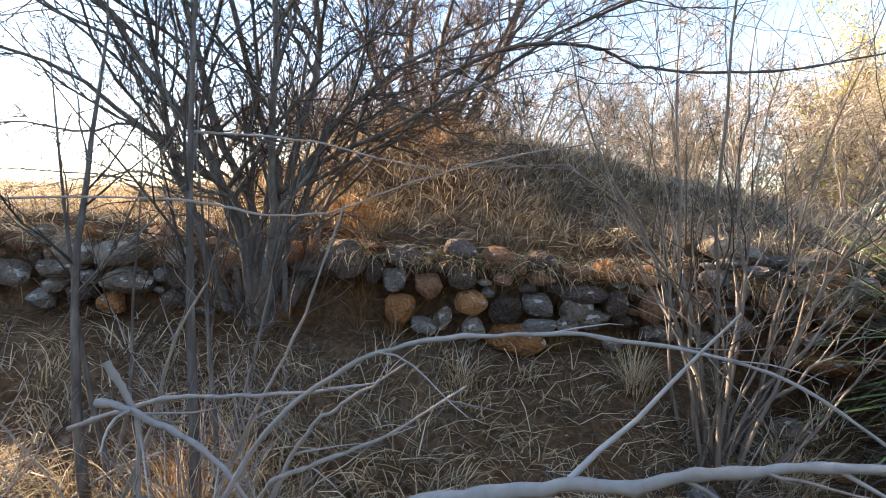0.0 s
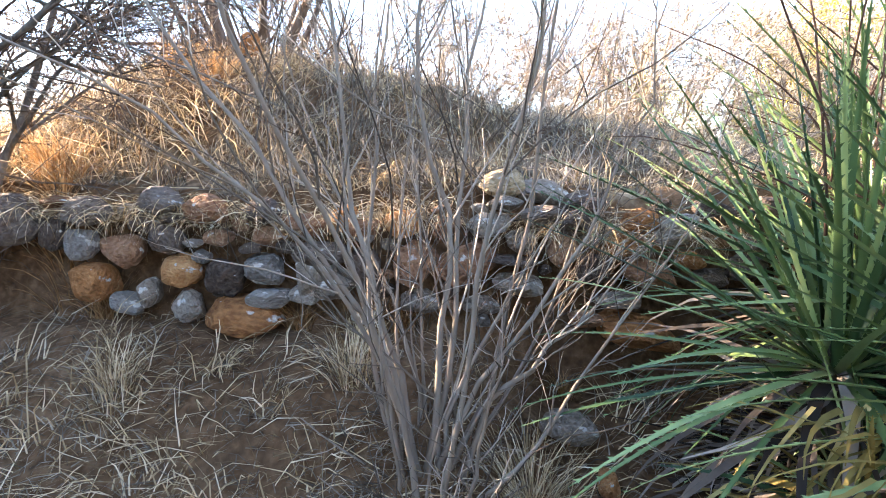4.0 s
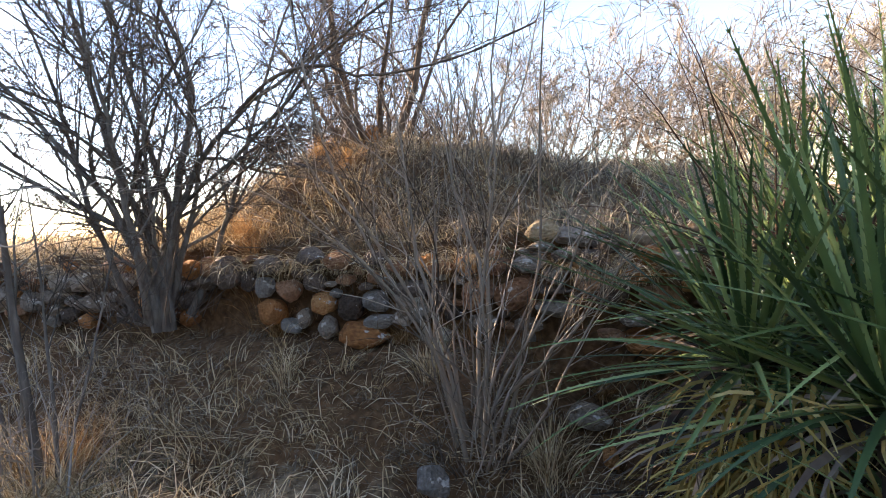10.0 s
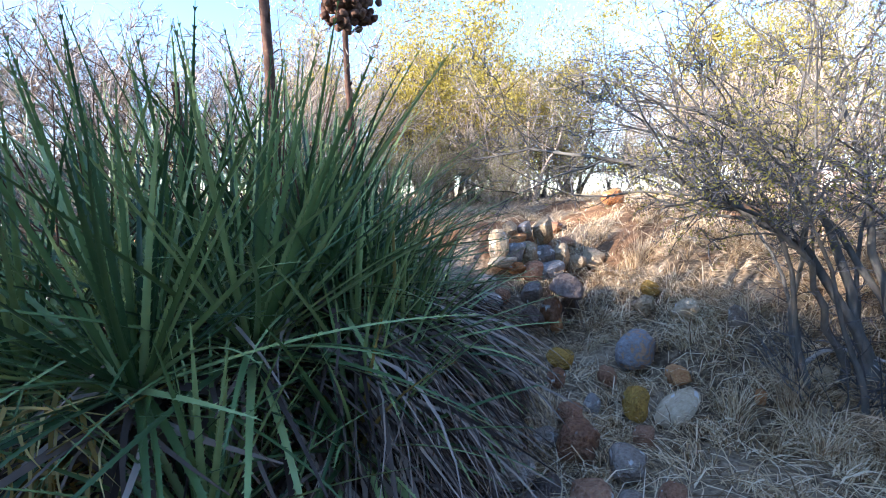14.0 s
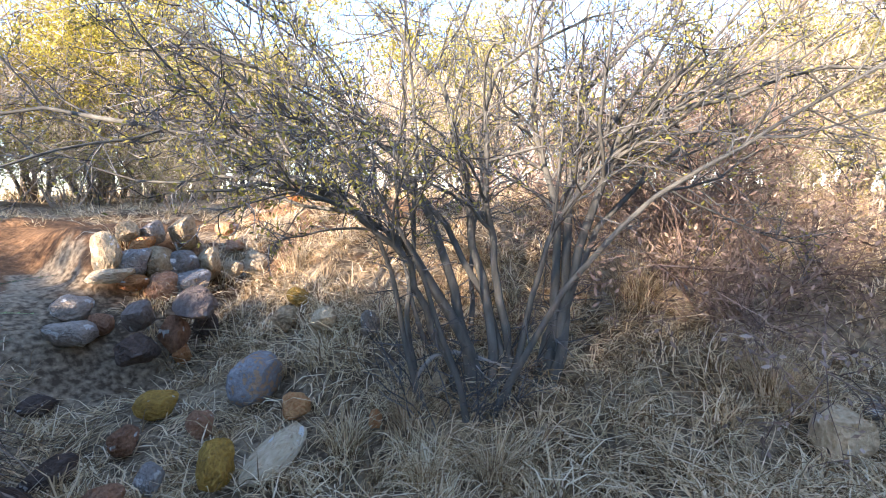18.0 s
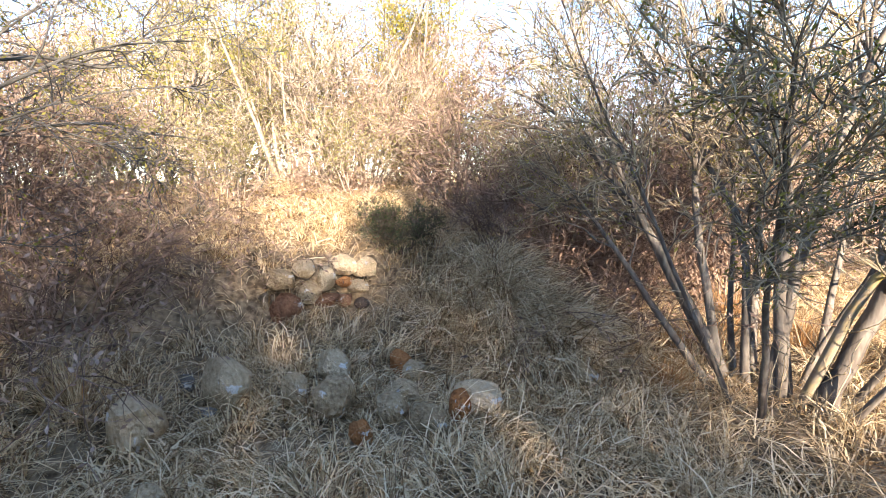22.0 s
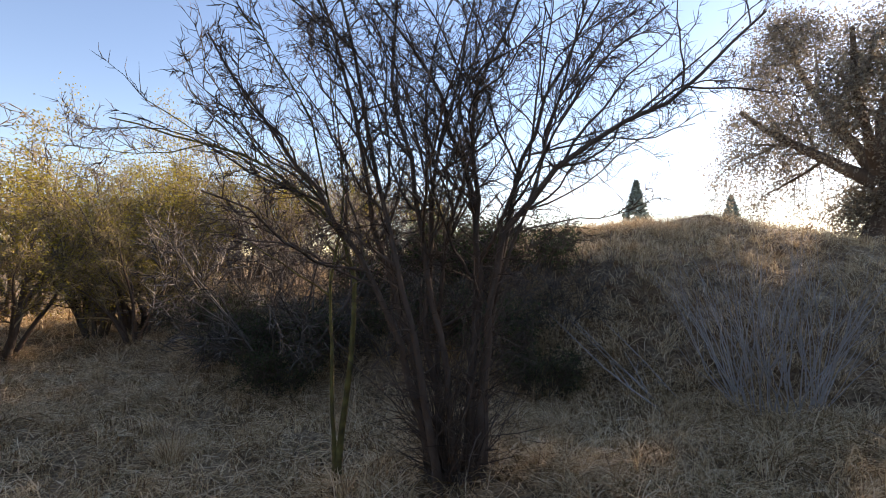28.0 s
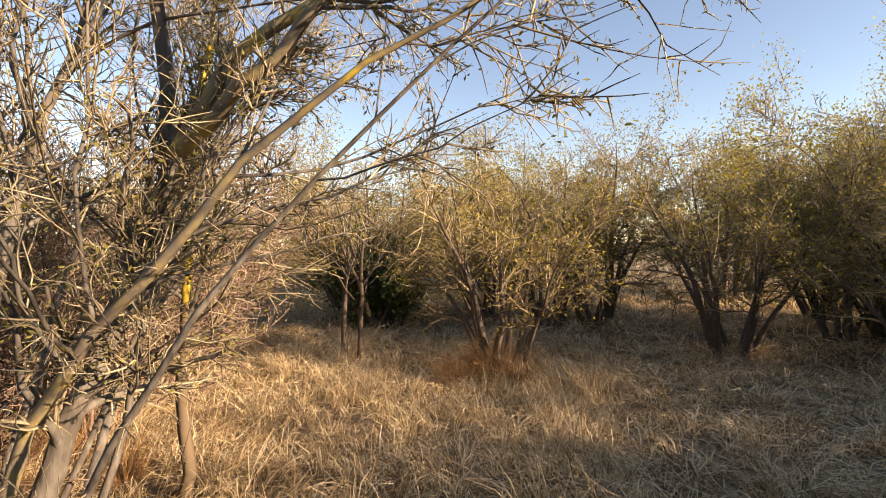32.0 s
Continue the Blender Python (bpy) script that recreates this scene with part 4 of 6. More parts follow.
shrub("bare_tree", "leafless dark multi-stemmed tree with dense low twigs", "tree", fan(3, 0.2, 4.2, 0.026, rr, 0.15), CURLY, M_DARKBARK, M_DARKBARK, 25, None, "trunk", pose(-1.05, -3.1, 0), suckers=(70, 0.16, 1.7, 0.0), spurs=70, clear=[(1.35, 9, -9, 9), (-1.95, -0.9, -1.55, -0.3)], split=True, limbs=DARK_LIMBS)
LICHEN_STEM = [(0.024, [(-0.01, 0.01, 0.3), (-0.06, 0.1, 1.02), (-0.07, 0.11, 1.58), (-0.0, 0.0, 1.92), (0.14, -0.23, 2.14), (0.35, -0.6, 2.45), (0.64, -1.08, 2.6), (0.95, -1.6, 2.79)]),
               (0.016, [(0.01, -0.02, 0.46), (0.02, -0.04, 1.02), (0.02, -0.03, 1.5), (-0.0, 0.0, 1.82), (-0.01, 0.02, 2.5), (0.06, -0.1, 3.27)])]
shrub("bare_tree", "slender tree with a lichen-green stem and one long arching limb", "tree", [], CURLY, M_GREENSTEM, M_DARKBARK, 53, None, "trunk", pose(-0.66, -3.8, -0.05), split=True, limbs=LICHEN_STEM)

# the sorts of which there are many


def sort_of(name, label, seed, n, spread, length, radius, bark, leaf=None, dense=1.0, droop=0.0, low=0.1, flare=0.0, twig=None, bole=0.2):
    r = random.Random(seed)
    return shrub(name, label, "shrub" if "shrub" in name or "bush" in name else "tree", fan(n, spread, length, radius, r, 0.2, (0, 0), low), [dict(P=9, wig=0.11, trop=(0, 0, 0.02), flare=flare),
                 dict(kids=int(9 * dense), span=(bole, 1), ang=(0.4, 1.0), lr=(0.3, 0.6), rr=0.55, P=6, wig=0.16, trop=(0, 0, 0.01 - droop), flare=flare),
                 dict(kids=int(8 * dense), span=(0.15, 1), ang=(0.4, 1.0), lr=(0.3, 0.55), rr=0.6, P=3, wig=0.18, trop=(0, 0, -droop), rmin=0.006),
                 dict(kids=2, span=(0.15, 1), ang=(0.4, 1.0), lr=(0.35, 0.6), rr=0.6, P=2, wig=0.1, trop=(0, 0, -droop), rmin=0.0052)], bark, twig or bark, seed, leaf, "trunk", sides=5)


def scatter(n, xs, ys, lo, hi, seed):
    r = random.Random(seed)
    return [(r.uniform(*xs), r.uniform(*ys), r.uniform(lo, hi)) for _ in range(n)]


def place(kind, spots, group, label="", sink=0.05):
    for k, (x, y, s) in enumerate(spots):
        m = on_ground(x, y, 2.4 * k + x, sink, s)
        ob = kind if k == 0 else copy_thing(kind, m)
        ob.matrix_basis = m
        tagged(ob, label, group=group)


STRAW_BUSH = sort_of("bare_tree", "small many-trunked tree with drooping straw-yellow twigs", 41, 9, 0.75, 3.1, 0.055, M_DARKBARK, (4200, 0.022, M_YELLEAF, 0.07), 1.6, droop=0.09, low=0.2, twig=M_STRAWBARK, bole=0.36)
place(STRAW_BUSH, [(3.1, -10.2, 1.0), (0.0, -11.9, 1.05), (-1.8, -10.9, 0.7)] + scatter(15, (-7, 12), (-19, -13), 1.0, 1.35, 3) + scatter(6, (8.5, 14), (-12, -5), 0.9, 1.2, 4), "small trees of the meadow")
YELLOW_TREE = sort_of("acacia_tree", "tall acacia with fine yellow-green leaves in the sun", 42, 7, 0.55, 4.6, 0.08, M_BARK, (11000, 0.04, M_YELLEAF, 0.2))
place(YELLOW_TREE, [(8.2, 12.2, 1.15), (11.0, 12.8, 1.2), (9.5, 13.5, 1.25), (13.0, 11.5, 1.15), (6.0, 16, 1.2), (1.5, 17, 0.8), (7.2, 11.0, 0.85), (8.3, 10.2, 0.85), (9.9, 9.6, 0.7), (4.8, 12.9, 0.8), (7.0, 13.0, 0.9), (-1.8, -13.2, 0.7), (-4.0, -14.0, 0.8), (-5.2, -11.6, 0.62), (-8.6, -12.6, 0.7), (-7.0, -10.5, 0.5), (-11.5, -12.0, 0.6)] + scatter(9, (-8, 14), (-25, -19), 0.9, 1.25, 5) + scatter(9, (12, 19), (-6, 10), 0.8, 1.2, 6), "yellow trees around")
PALE_TREE = sort_of("acacia_tree", "slender pale-barked tree with thin yellow leaves", 49, 6, 0.5, 4.4, 0.05, M_PALEBARK, (3600, 0.024, M_PALELEAF, 0.12), 0.75)
place(PALE_TREE, [(10.5, -1.2, 0.95), (11.2, -3.6, 1.1), (9.8, 2.2, 0.9), (12.5, 4.5, 1.1), (8.6, 8.5, 0.8), (12.8, -5.8, 1.2), (9.8, -2.6, 0.8)], "pale trees on the east bank")
YELLOW_BUSH = sort_of("leafy_bush", "rounded yellow-green leafy bush in the sun", 57, 12, 0.9, 1.9, 0.018, M_PALEBARK, (3600, 0.026, M_PALELEAF, 0.09), low=0.0)
place(YELLOW_BUSH, [(6.0, 9.0, 0.8), (8.0, 8.8, 0.8), (7.0, 10.2, 0.9), (4.0, 9.6, 0.8), (9.0, 10.5, 0.9), (10.6, 9.4, 0.9), (12.2, 9.0, 1.0), (2.4, 10.0, 0.8), (8.2, -0.8, 0.6), (8.9, -5.6, 0.8), (9.8, -6.5, 0.9), (9.3, -1.0, 0.9), (10.0, -3.0, 1.0), (9.2, 1.2, 0.8), (10.4, 3.2, 1.0), (11.5, -5.0, 1.0), (11.5, 0.5, 1.1), (7.4, 9.5, 0.8), (9.5, 8.6, 0.8), (5.2, 10.5, 0.7), (11.5, 7.5, 1.0), (13.0, -2.0, 1.3), (13.5, 3.0, 1.3), (3.2, 11.0, 0.7), (8.3, -1.8, 0.55), (8.6, -3.3, 0.6), (8.8, -0.2, 0.6), (9.0, -4.5, 0.7), (8.9, 3.4, 0.7), (6.6, 6.8, 0.55), (4.4, 8.0, 0.5)], "yellow bushes on the crest")
LOW_BUSH = sort_of("evergreen_bush", "low dark green dense bush in the shade", 55, 18, 1.1, 0.95, 0.012, M_DARKBARK, (5000, 0.02, M_DARKLEAF, 0.06))
place(LOW_BUSH, [(-2.3, -8.3, 0.7), (-2.4, -9.0, 0.75), (-2.2, -9.7, 0.7), (-1.9, -7.8, 0.6), (-1.75, -6.3, 0.7), (-2.6, -6.2, 0.8), (-3.3, -5.2, 0.8), (-2.2, -7.1, 0.75), (-3.6, -6.4, 0.95), (6.8, -3.2, 0.5), (-3.5, -4.4, 0.9), (-4.3, -5.4, 1.2), (-4.4, -6.2, 1.0), (-3.4, -3.6, 0.6), (-5.6, -6.6, 0.8), (-5.0, -4.6, 1.0)], "low dark bushes")
GREEN_BUSH = sort_of("evergreen_bush", "leafy bright green bush at the meadow's end", 56, 10, 0.7, 2.0, 0.03, M_DARKBARK, (9000, 0.06, M_GREENGRASS, 0.12))
place(GREEN_BUSH, [(6.3, -13.7, 0.9), (7.4, -14.6, 1.0)], "green bushes beyond the meadow")
GREY_SHRUB = sort_of("bare_shrub", "wispy grey leafless shrub", 43, 12, 0.6, 2.7, 0.022, M_PALEBARK, None, 1.0)
place(GREY_SHRUB, [(0.8, 7.5, 1.0), (-0.8, 8.4, 1.15), (2.8, 8.0, 1.1), (-6.0, 7.0, 1.0), (-8, 5.5, 0.9), (-4.6, -10.0, 1.1), (-5.6, -8.6, 0.9)] + scatter(12, (-9, 12), (8, 14), 1.0, 1.5, 7) + scatter(7, (9, 13), (-4, 6), 0.9, 1.2, 8), "grey shrubs behind the mound")
WEED = sort_of("dry_weed", "small dry branching weed stalk", 60, 8, 0.8, 0.55, 0.004, M_PALEBARK, None, 0.35)
place(WEED, scatter(14, (-4.6, -0.6), (2.8, 4.6), 0.4, 0.8, 21) + scatter(6, (-4.2, -1.6), (0.2, 1.4), 0.4, 0.7, 25), "dry weeds")
BRAMBLE = shrub("bramble_bush", "tangled reddish-brown dry bramble bush", "bush", fan(60, 0.9, 2.3, 0.008, rr, 0.4), [dict(P=12, wig=0.19, trop=(0, 0, -0.12)),
                dict(kids=8, span=(0.02, 1), ang=(0.5, 1.3), lr=(0.2, 0.5), rr=0.6, P=5, wig=0.24, trop=(0, 0, -0.06), rmin=0.0045),
                dict(kids=4, span=(0.1, 1), ang=(0.5, 1.2), lr=(0.3, 0.6), rr=0.6, P=3, wig=0.2, trop=(0, 0, -0.05), rmin=0.0035)], M_REDTWIG, M_REDTWIG, 44, (4500, 0.024, M_REDTWIG, 0.04), suckers=(60, 0.7, 1.4, 0.4))
place(BRAMBLE, [(6.45, -0.55, 0.85), (6.5, -5.1, 1.0), (7.4, -5.8, 1.1), (7.0, 0.2, 0.8), (8.4, -6.9, 1.1), (9.2, -3.2, 0.8), (9.0, 1.5, 0.8)], "brambles on the east bank", sink=0.4)
RED_SHRUB = sort_of("bare_shrub", "tall reddish-brown twiggy shrub on the bank", 48, 14, 0.7, 2.6, 0.02, M_REDTWIG, (3000, 0.014, M_REDTWIG, 0.04), 1.1)
place(RED_SHRUB, [(6.4, -7.4, 1.15), (7.3, -8.4, 1.3), (6.0, -6.7, 0.85), (8.6, -9.4, 1.4), (7.0, -4.9, 1.0), (7.9, -6.0, 1.1), (8.7, -4.6, 0.9), (6.6, -0.3, 0.62), (7.2, -7.2, 1.0)], "red shrubs on the east bank")
DARK_BUSH = sort_of("bare_shrub", "bare grey twiggy shrub at the foot of the west bank", 45, 14, 0.8, 2.2, 0.022, M_BARK, None, 1.0)
place(DARK_BUSH, [(-2.1, -6.6, 1.25), (-3.1, -9.0, 0.8), (-2.4, -8.9, 0.4), (-2.9, -5.6, 0.6), (-3.6, -7.3, 0.5), (-3.8, -10.2, 0.65), (-3.7, -4.6, 0.55), (-4.6, -5.6, 0.7), (-1.9, -7.3, 0.5), (-4.4, -3.8, 0.5)], "dark shrubs on the west bank")
shrub("broom_shrub", "bleached pale wiry broom shrub on the slope", "shrub", fan(70, 0.6, 1.8, 0.008, rr, 0.34, (0.1, -0.05)), [dict(P=10, wig=0.14, trop=(0, 0, 0.0)),
              dict(kids=6, span=(0.3, 1), ang=(0.15, 0.4), lr=(0.3, 0.6), rr=0.6, P=4, wig=0.1, trop=UP)], M_BROOM, M_BROOM, 46, where=on_ground(-4.45, -1.47))

# pepper tree on the crest, before the sun
shrub("pepper_tree", "large old weeping pepper tree with dark hanging foliage", "tree",
      [(0, 0, 0, -0.05, 0.1, 1, 1.75, 0.24), (-0.05, 0.1, 1.35, 0.3, -0.9, 0.8, 3.2, 0.13), (-0.08, 0.17, 1.6, -0.6, 0.7, 0.9, 3.3, 0.13), (-0.08, 0.17, 1.6, 0.35, 0.8, 0.9, 3.2, 0.12), (-0.05, 0.12, 1.5, -0.4, -0.9, 1.0, 3.6, 0.12), (-0.08, 0.17, 1.65, 0.1, -0.1, 1, 3.8, 0.12), (-0.05, 0.12, 1.45, 0.8, -0.45, 0.9, 3.2, 0.1), (-0.05, 0.12, 1.6, -0.9, 0.0, 0.9, 3.2, 0.1)],
      [dict(P=10, wig=0.10, trop=(0, 0, 0.01), taper=0.6), dict(kids=9, span=(0.3, 1), ang=(0.5, 1.1), lr=(0.35, 0.65), rr=0.45, P=7, wig=0.14, trop=(0, 0, -0.03)),
      dict(kids=9, span=(0.1, 1), ang=(0.5, 1.3), lr=(0.5, 0.95), rr=0.35, P=7, wig=0.1, trop=(0, 0, -0.3), min=0.6),
      dict(kids=6, span=(0.1, 1), ang=(0.3, 0.9), lr=(0.5, 0.9), rr=0.4, P=4, wig=0.1, trop=(0, 0, -0.5), min=0.45)], M_DARKBARK, M_PEPPER, 47, (75000, 0.036, M_PEPPER, 0.14), "trunk", on_ground(-13.4, -0.3, 0, 0.1, 1.15), sides=9)

# ---- stones ----


def rock_mesh(seed, cuts=5, rough=0.10, flat=1.0):
    """A worn field stone one metre across, with some flat faces."""
    rng = np.random.default_rng(seed)
    bm = bmesh.new()
    bmesh.ops.create_icosphere(bm, subdivisions=3, radius=0.5)
    off = Vector(rng.uniform(-50, 50, 3))
    square = rng.uniform(0.62, 0.9)
    for v in bm.verts:
        q = v.co * 2
        v.co = Vector([math.copysign(abs(c) ** square, c) for c in q]) * 0.47
        v.co *= 1 + rough * 1.5 * (noise.noise(v.co * 2.6 + off)) + rough * 0.75 * noise.noise(v.co * 6.5 + off) + rough * 0.4 * noise.noise(v.co * 15 + off)
    for _ in range(cuts):
        n, c = Vector(unit(rng.normal(0, 1, 3))), rng.uniform(0.31, 0.44)
        for v in bm.verts:
            over = v.co.dot(n) - c
            if over > 0:
                v.co -= n * over * flat
    for f in bm.faces:
        f.smooth = True
    me = bpy.data.meshes.new("stone")
    bm.to_mesh(me)
    bm.free()
    me.set_sharp_from_angle(angle=radians(24))
    return me


ROUND = [rock_mesh(100 + k, 5, 0.15, 0.7) for k in range(8)]
BLOCK = [rock_mesh(200 + k, 16, 0.14) for k in range(8)]
BOULDER = rock_mesh(150, 3, 0.11, 0.55)
BOULDER.materials.append(S_TWO)
stone_rng = random.Random(77)


def stone(name, row, turn, parent=None, blocky=False, depth=0.85, tilt=9.0):
    x, y, z, w, h, mat = row
    me = stone_rng.choice(BLOCK if blocky else ROUND)
    m = Matrix.Translation((x, y, z)) @ Matrix.Rotation(turn + radians(stone_rng.uniform(-12, 12)), 4, "Z") @ Matrix.Rotation(radians(stone_rng.uniform(-tilt, tilt)), 4, "Y")
    m = m @ Matrix.Diagonal((w * 1.12, max(w, h) * depth, h * 1.12, 1)) @ Matrix.Rotation(stone_rng.choice((0, math.pi)), 4, "Z")
    ob = part(name, me, mat, parent)
    ob.matrix_basis = m
    return ob


WALL_TURN = math.atan(0.19)
WALL_STONES = [(-4.75, 1.64, 0.92, 0.36, 0.18, S_GREY), (-4.50, 1.69, 1.00, 0.12, 0.10, S_WHITE), (-4.88, 1.61, 1.14, 0.29, 0.20, S_GREY), (-3.55, 1.87, 1.23, 0.17, 0.17, S_ORANGE), (-3.37, 1.90, 1.24, 0.10, 0.17, S_BROWN), (-3.16, 1.94, 1.19, 0.29, 0.25, S_DARK), (-2.92, 1.98, 1.29, 0.16, 0.07, S_BROWN), (-2.96, 1.98, 1.12, 0.14, 0.18, S_DARK), (-2.81, 2.01, 1.07, 0.17, 0.16, S_WHITE), (-2.76, 2.02, 1.24, 0.24, 0.14, S_DARK), (-2.57, 2.05, 1.04, 0.23, 0.22, S_BROWN), (-2.75, 2.02, 0.87, 0.22, 0.21, S_ORANGE), (-2.46, 2.07, 0.81, 0.13, 0.16, S_GREY), (-2.28, 2.11, 0.93, 0.23, 0.16, S_ORANGE)]
WALL_STONES += [(-2.16, 2.13, 1.01, 0.10, 0.07, S_WHITE), (-2.33, 2.10, 1.10, 0.19, 0.15, S_DARK), (-2.06, 2.15, 1.11, 0.17, 0.12, S_BROWN), (-2.04, 2.15, 0.91, 0.20, 0.18, S_DARK), (-2.24, 2.11, 0.75, 0.16, 0.19, S_GREY), (-1.95, 2.17, 0.69, 0.38, 0.20, S_ORANGE), (-1.82, 2.19, 0.80, 0.23, 0.10, S_WHITE), (-1.82, 2.19, 0.95, 0.20, 0.15, S_WHITE), (-1.59, 2.24, 1.19, 0.28, 0.13, S_BROWN), (-1.57, 2.24, 0.94, 0.22, 0.25, S_GREY), (-1.40, 2.27, 1.21, 0.14, 0.13, S_ORANGE), (-1.30, 2.29, 1.15, 0.13, 0.10, S_WHITE), (-1.32, 2.29, 0.98, 0.16, 0.19, S_DARK)]
WALL_STONES_2 = [(-1.51, 2.25, 1.04, 0.30, 0.13, S_DARK), (-1.45, 2.26, 0.88, 0.28, 0.14, S_GREY), (-1.32, 2.29, 1.18, 0.25, 0.13, S_BROWN), (-1.12, 2.33, 1.20, 0.18, 0.13, S_ORANGE), (-0.92, 2.36, 1.27, 0.13, 0.05, S_BROWN), (-0.90, 2.37, 1.18, 0.15, 0.12, S_BROWN), (-0.70, 2.41, 1.19, 0.21, 0.14, S_GREY), (-1.05, 2.34, 0.99, 0.24, 0.23, S_BROWN), (-0.80, 2.39, 1.00, 0.28, 0.24, S_BROWN), (-0.62, 2.42, 1.30, 0.17, 0.08, S_GREY), (-0.46, 2.45, 1.25, 0.21, 0.09, S_DARK), (-0.54, 2.44, 1.12, 0.17, 0.16, S_GREY), (-0.58, 2.43, 1.02, 0.26, 0.04, S_DARK), (-0.54, 2.44, 0.90, 0.26, 0.13, S_GREY)]
WALL_STONES_2 += [(-0.33, 2.48, 1.08, 0.16, 0.18, S_BROWN), (-0.29, 2.48, 1.21, 0.17, 0.12, S_DARK), (-0.06, 2.53, 0.83, 0.25, 0.11, S_GREY), (-0.21, 2.50, 0.73, 0.18, 0.09, S_BROWN), (0.04, 2.55, 0.67, 0.35, 0.15, S_ORANGE), (-0.73, 2.40, 0.79, 0.18, 0.10, S_GREY), (-1.04, 2.34, 0.80, 0.21, 0.13, S_GREY), (-0.72, 2.40, 0.71, 0.08, 0.07, S_WHITE), (-0.18, 2.51, 0.99, 0.18, 0.15, S_DARK), (-1.31, 2.29, 0.71, 0.17, 0.12, S_GREY), (-1.61, 2.23, 0.82, 0.20, 0.14, S_GREY)]
CAP_STONES = [(-0.66, 2.58, 1.39, 0.22, 0.14, S_PALE), (-0.45, 2.61, 1.35, 0.26, 0.14, S_GREY), (-0.28, 2.65, 1.31, 0.18, 0.10, S_DARK)]
WEST_STONES = [(-5.16, 1.56, 1.15, 0.30, 0.24, S_GREY), (-4.75, 1.64, 1.18, 0.26, 0.23, S_GREY), (-5.28, 1.54, 1.00, 0.33, 0.15, S_GREY), (-4.80, 1.63, 0.95, 0.26, 0.17, S_GREY), (-6.96, 1.22, 1.05, 0.24, 0.20, S_GREY), (-7.46, 1.12, 0.90, 0.25, 0.29, S_GREY), (-6.18, 1.37, 0.97, 0.45, 0.26, S_GREY), (-8.02, 1.02, 0.93, 0.30, 0.30, S_GREY), (-5.66, 1.46, 0.94, 0.25, 0.21, S_GREY), (-6.55, 1.29, 1.14, 0.27, 0.20, S_DARK)]
HEAP = [(4.53, 4.00, 1.15, 0.23, 0.20, S_PALE), (4.74, 4.00, 1.13, 0.24, 0.22, S_GREY), (5.02, 3.98, 1.11, 0.33, 0.33, S_PALE), (4.30, 3.90, 0.98, 0.18, 0.31, S_PALE), (4.47, 3.86, 0.90, 0.26, 0.21, S_WHITE), (4.69, 3.86, 0.86, 0.25, 0.30, S_PALE), (4.92, 3.84, 0.84, 0.28, 0.23, S_WHITE), (5.17, 3.84, 0.80, 0.29, 0.32, S_PALE), (4.26, 3.80, 0.81, 0.30, 0.11, S_PALE), (4.63, 3.72, 0.66, 0.27, 0.24, S_BROWN), (4.91, 3.74, 0.66, 0.33, 0.24, S_WHITE), (4.60, 3.95, 1.04, 0.20, 0.13, S_ORANGE), (4.44, 3.76, 0.73, 0.24, 0.13, S_ORANGE)]
HEAP += [(5.63, 3.70, 0.73, 0.25, 0.19, S_PALE), (5.36, 3.70, 0.75, 0.18, 0.15, S_PALE)]
LEDGE = [(4.14, 3.10, 0.58, 0.32, 0.24, S_DARK), (4.41, 3.10, 0.38, 0.23, 0.32, S_BROWN), (4.41, 3.02, 0.22, 0.19, 0.17, S_ORANGE), (4.09, 3.04, 0.35, 0.31, 0.25, S_DARK), (4.70, 3.14, 0.36, 0.19, 0.30, S_DARK)]
LOOSE = [(3.87, 2.40, 0.16, 0.26, 0.15, S_YELLOW), (4.3, 1.98, 0.19, 0.36, 0.28, S_TWO), (5.08, 2.44, 0.65, 0.20, 0.14, S_YELLOW), (4.86, 2.34, 0.53, 0.27, 0.18, S_PALE), (4.84, 1.91, 0.50, 0.25, 0.20, S_PALE), (4.86, 1.48, 0.48, 0.11, 0.16, S_GREY), (3.53, 2.09, 0.11, 0.16, 0.14, S_BROWN), (3.81, 1.84, 0.09, 0.16, 0.14, S_BROWN), (4.25, 1.56, 0.14, 0.20, 0.13, S_ORANGE), (3.63, 1.44, 0.04, 0.19, 0.20, S_YELLOW), (2.95, 1.87, 0.05, 0.26, 0.22, S_DARK), (3.42, 1.62, 0.05, 0.12, 0.15, S_WHITE), (4.37, 1.04, 0.14, 0.09, 0.09, S_ORANGE)]
LOOSE += [(4.68, 0.81, 0.29, 0.14, 0.12, S_PALE), (3.20, 2.08, 0.19, 0.23, 0.11, S_DARK)]
LOOSE_2 = [(3.00, 1.35, 0.02, 0.28, 0.20, S_BROWN), (2.56, 1.72, 0.04, 0.21, 0.18, S_GREY), (2.85, 1.84, 0.05, 0.26, 0.23, S_DARK), (2.47, 1.28, 0.04, 0.27, 0.15, S_GREY), (3.05, 1.04, 0.05, 0.24, 0.12, S_GREY)]
LOOSE_2 += [(2.36, 1.02, 0.05, 0.22, 0.12, S_GREY), (2.66, 0.92, 0.05, 0.24, 0.15, S_BROWN), (2.58, 1.13, 0.05, 0.2, 0.1, S_DARK), (2.74, 0.76, 0.05, 0.19, 0.12, S_GREY), (3.0, 0.72, 0.05, 0.16, 0.1, S_BROWN), (2.26, 1.24, 0.05, 0.2, 0.11, S_DARK), (3.4, 1.2, 0.05, 0.14, 0.1, S_BROWN), (3.2, 1.6, 0.05, 0.2, 0.12, S_BROWN), (2.9, 1.5, 0.05, 0.16, 0.1, S_GREY)]
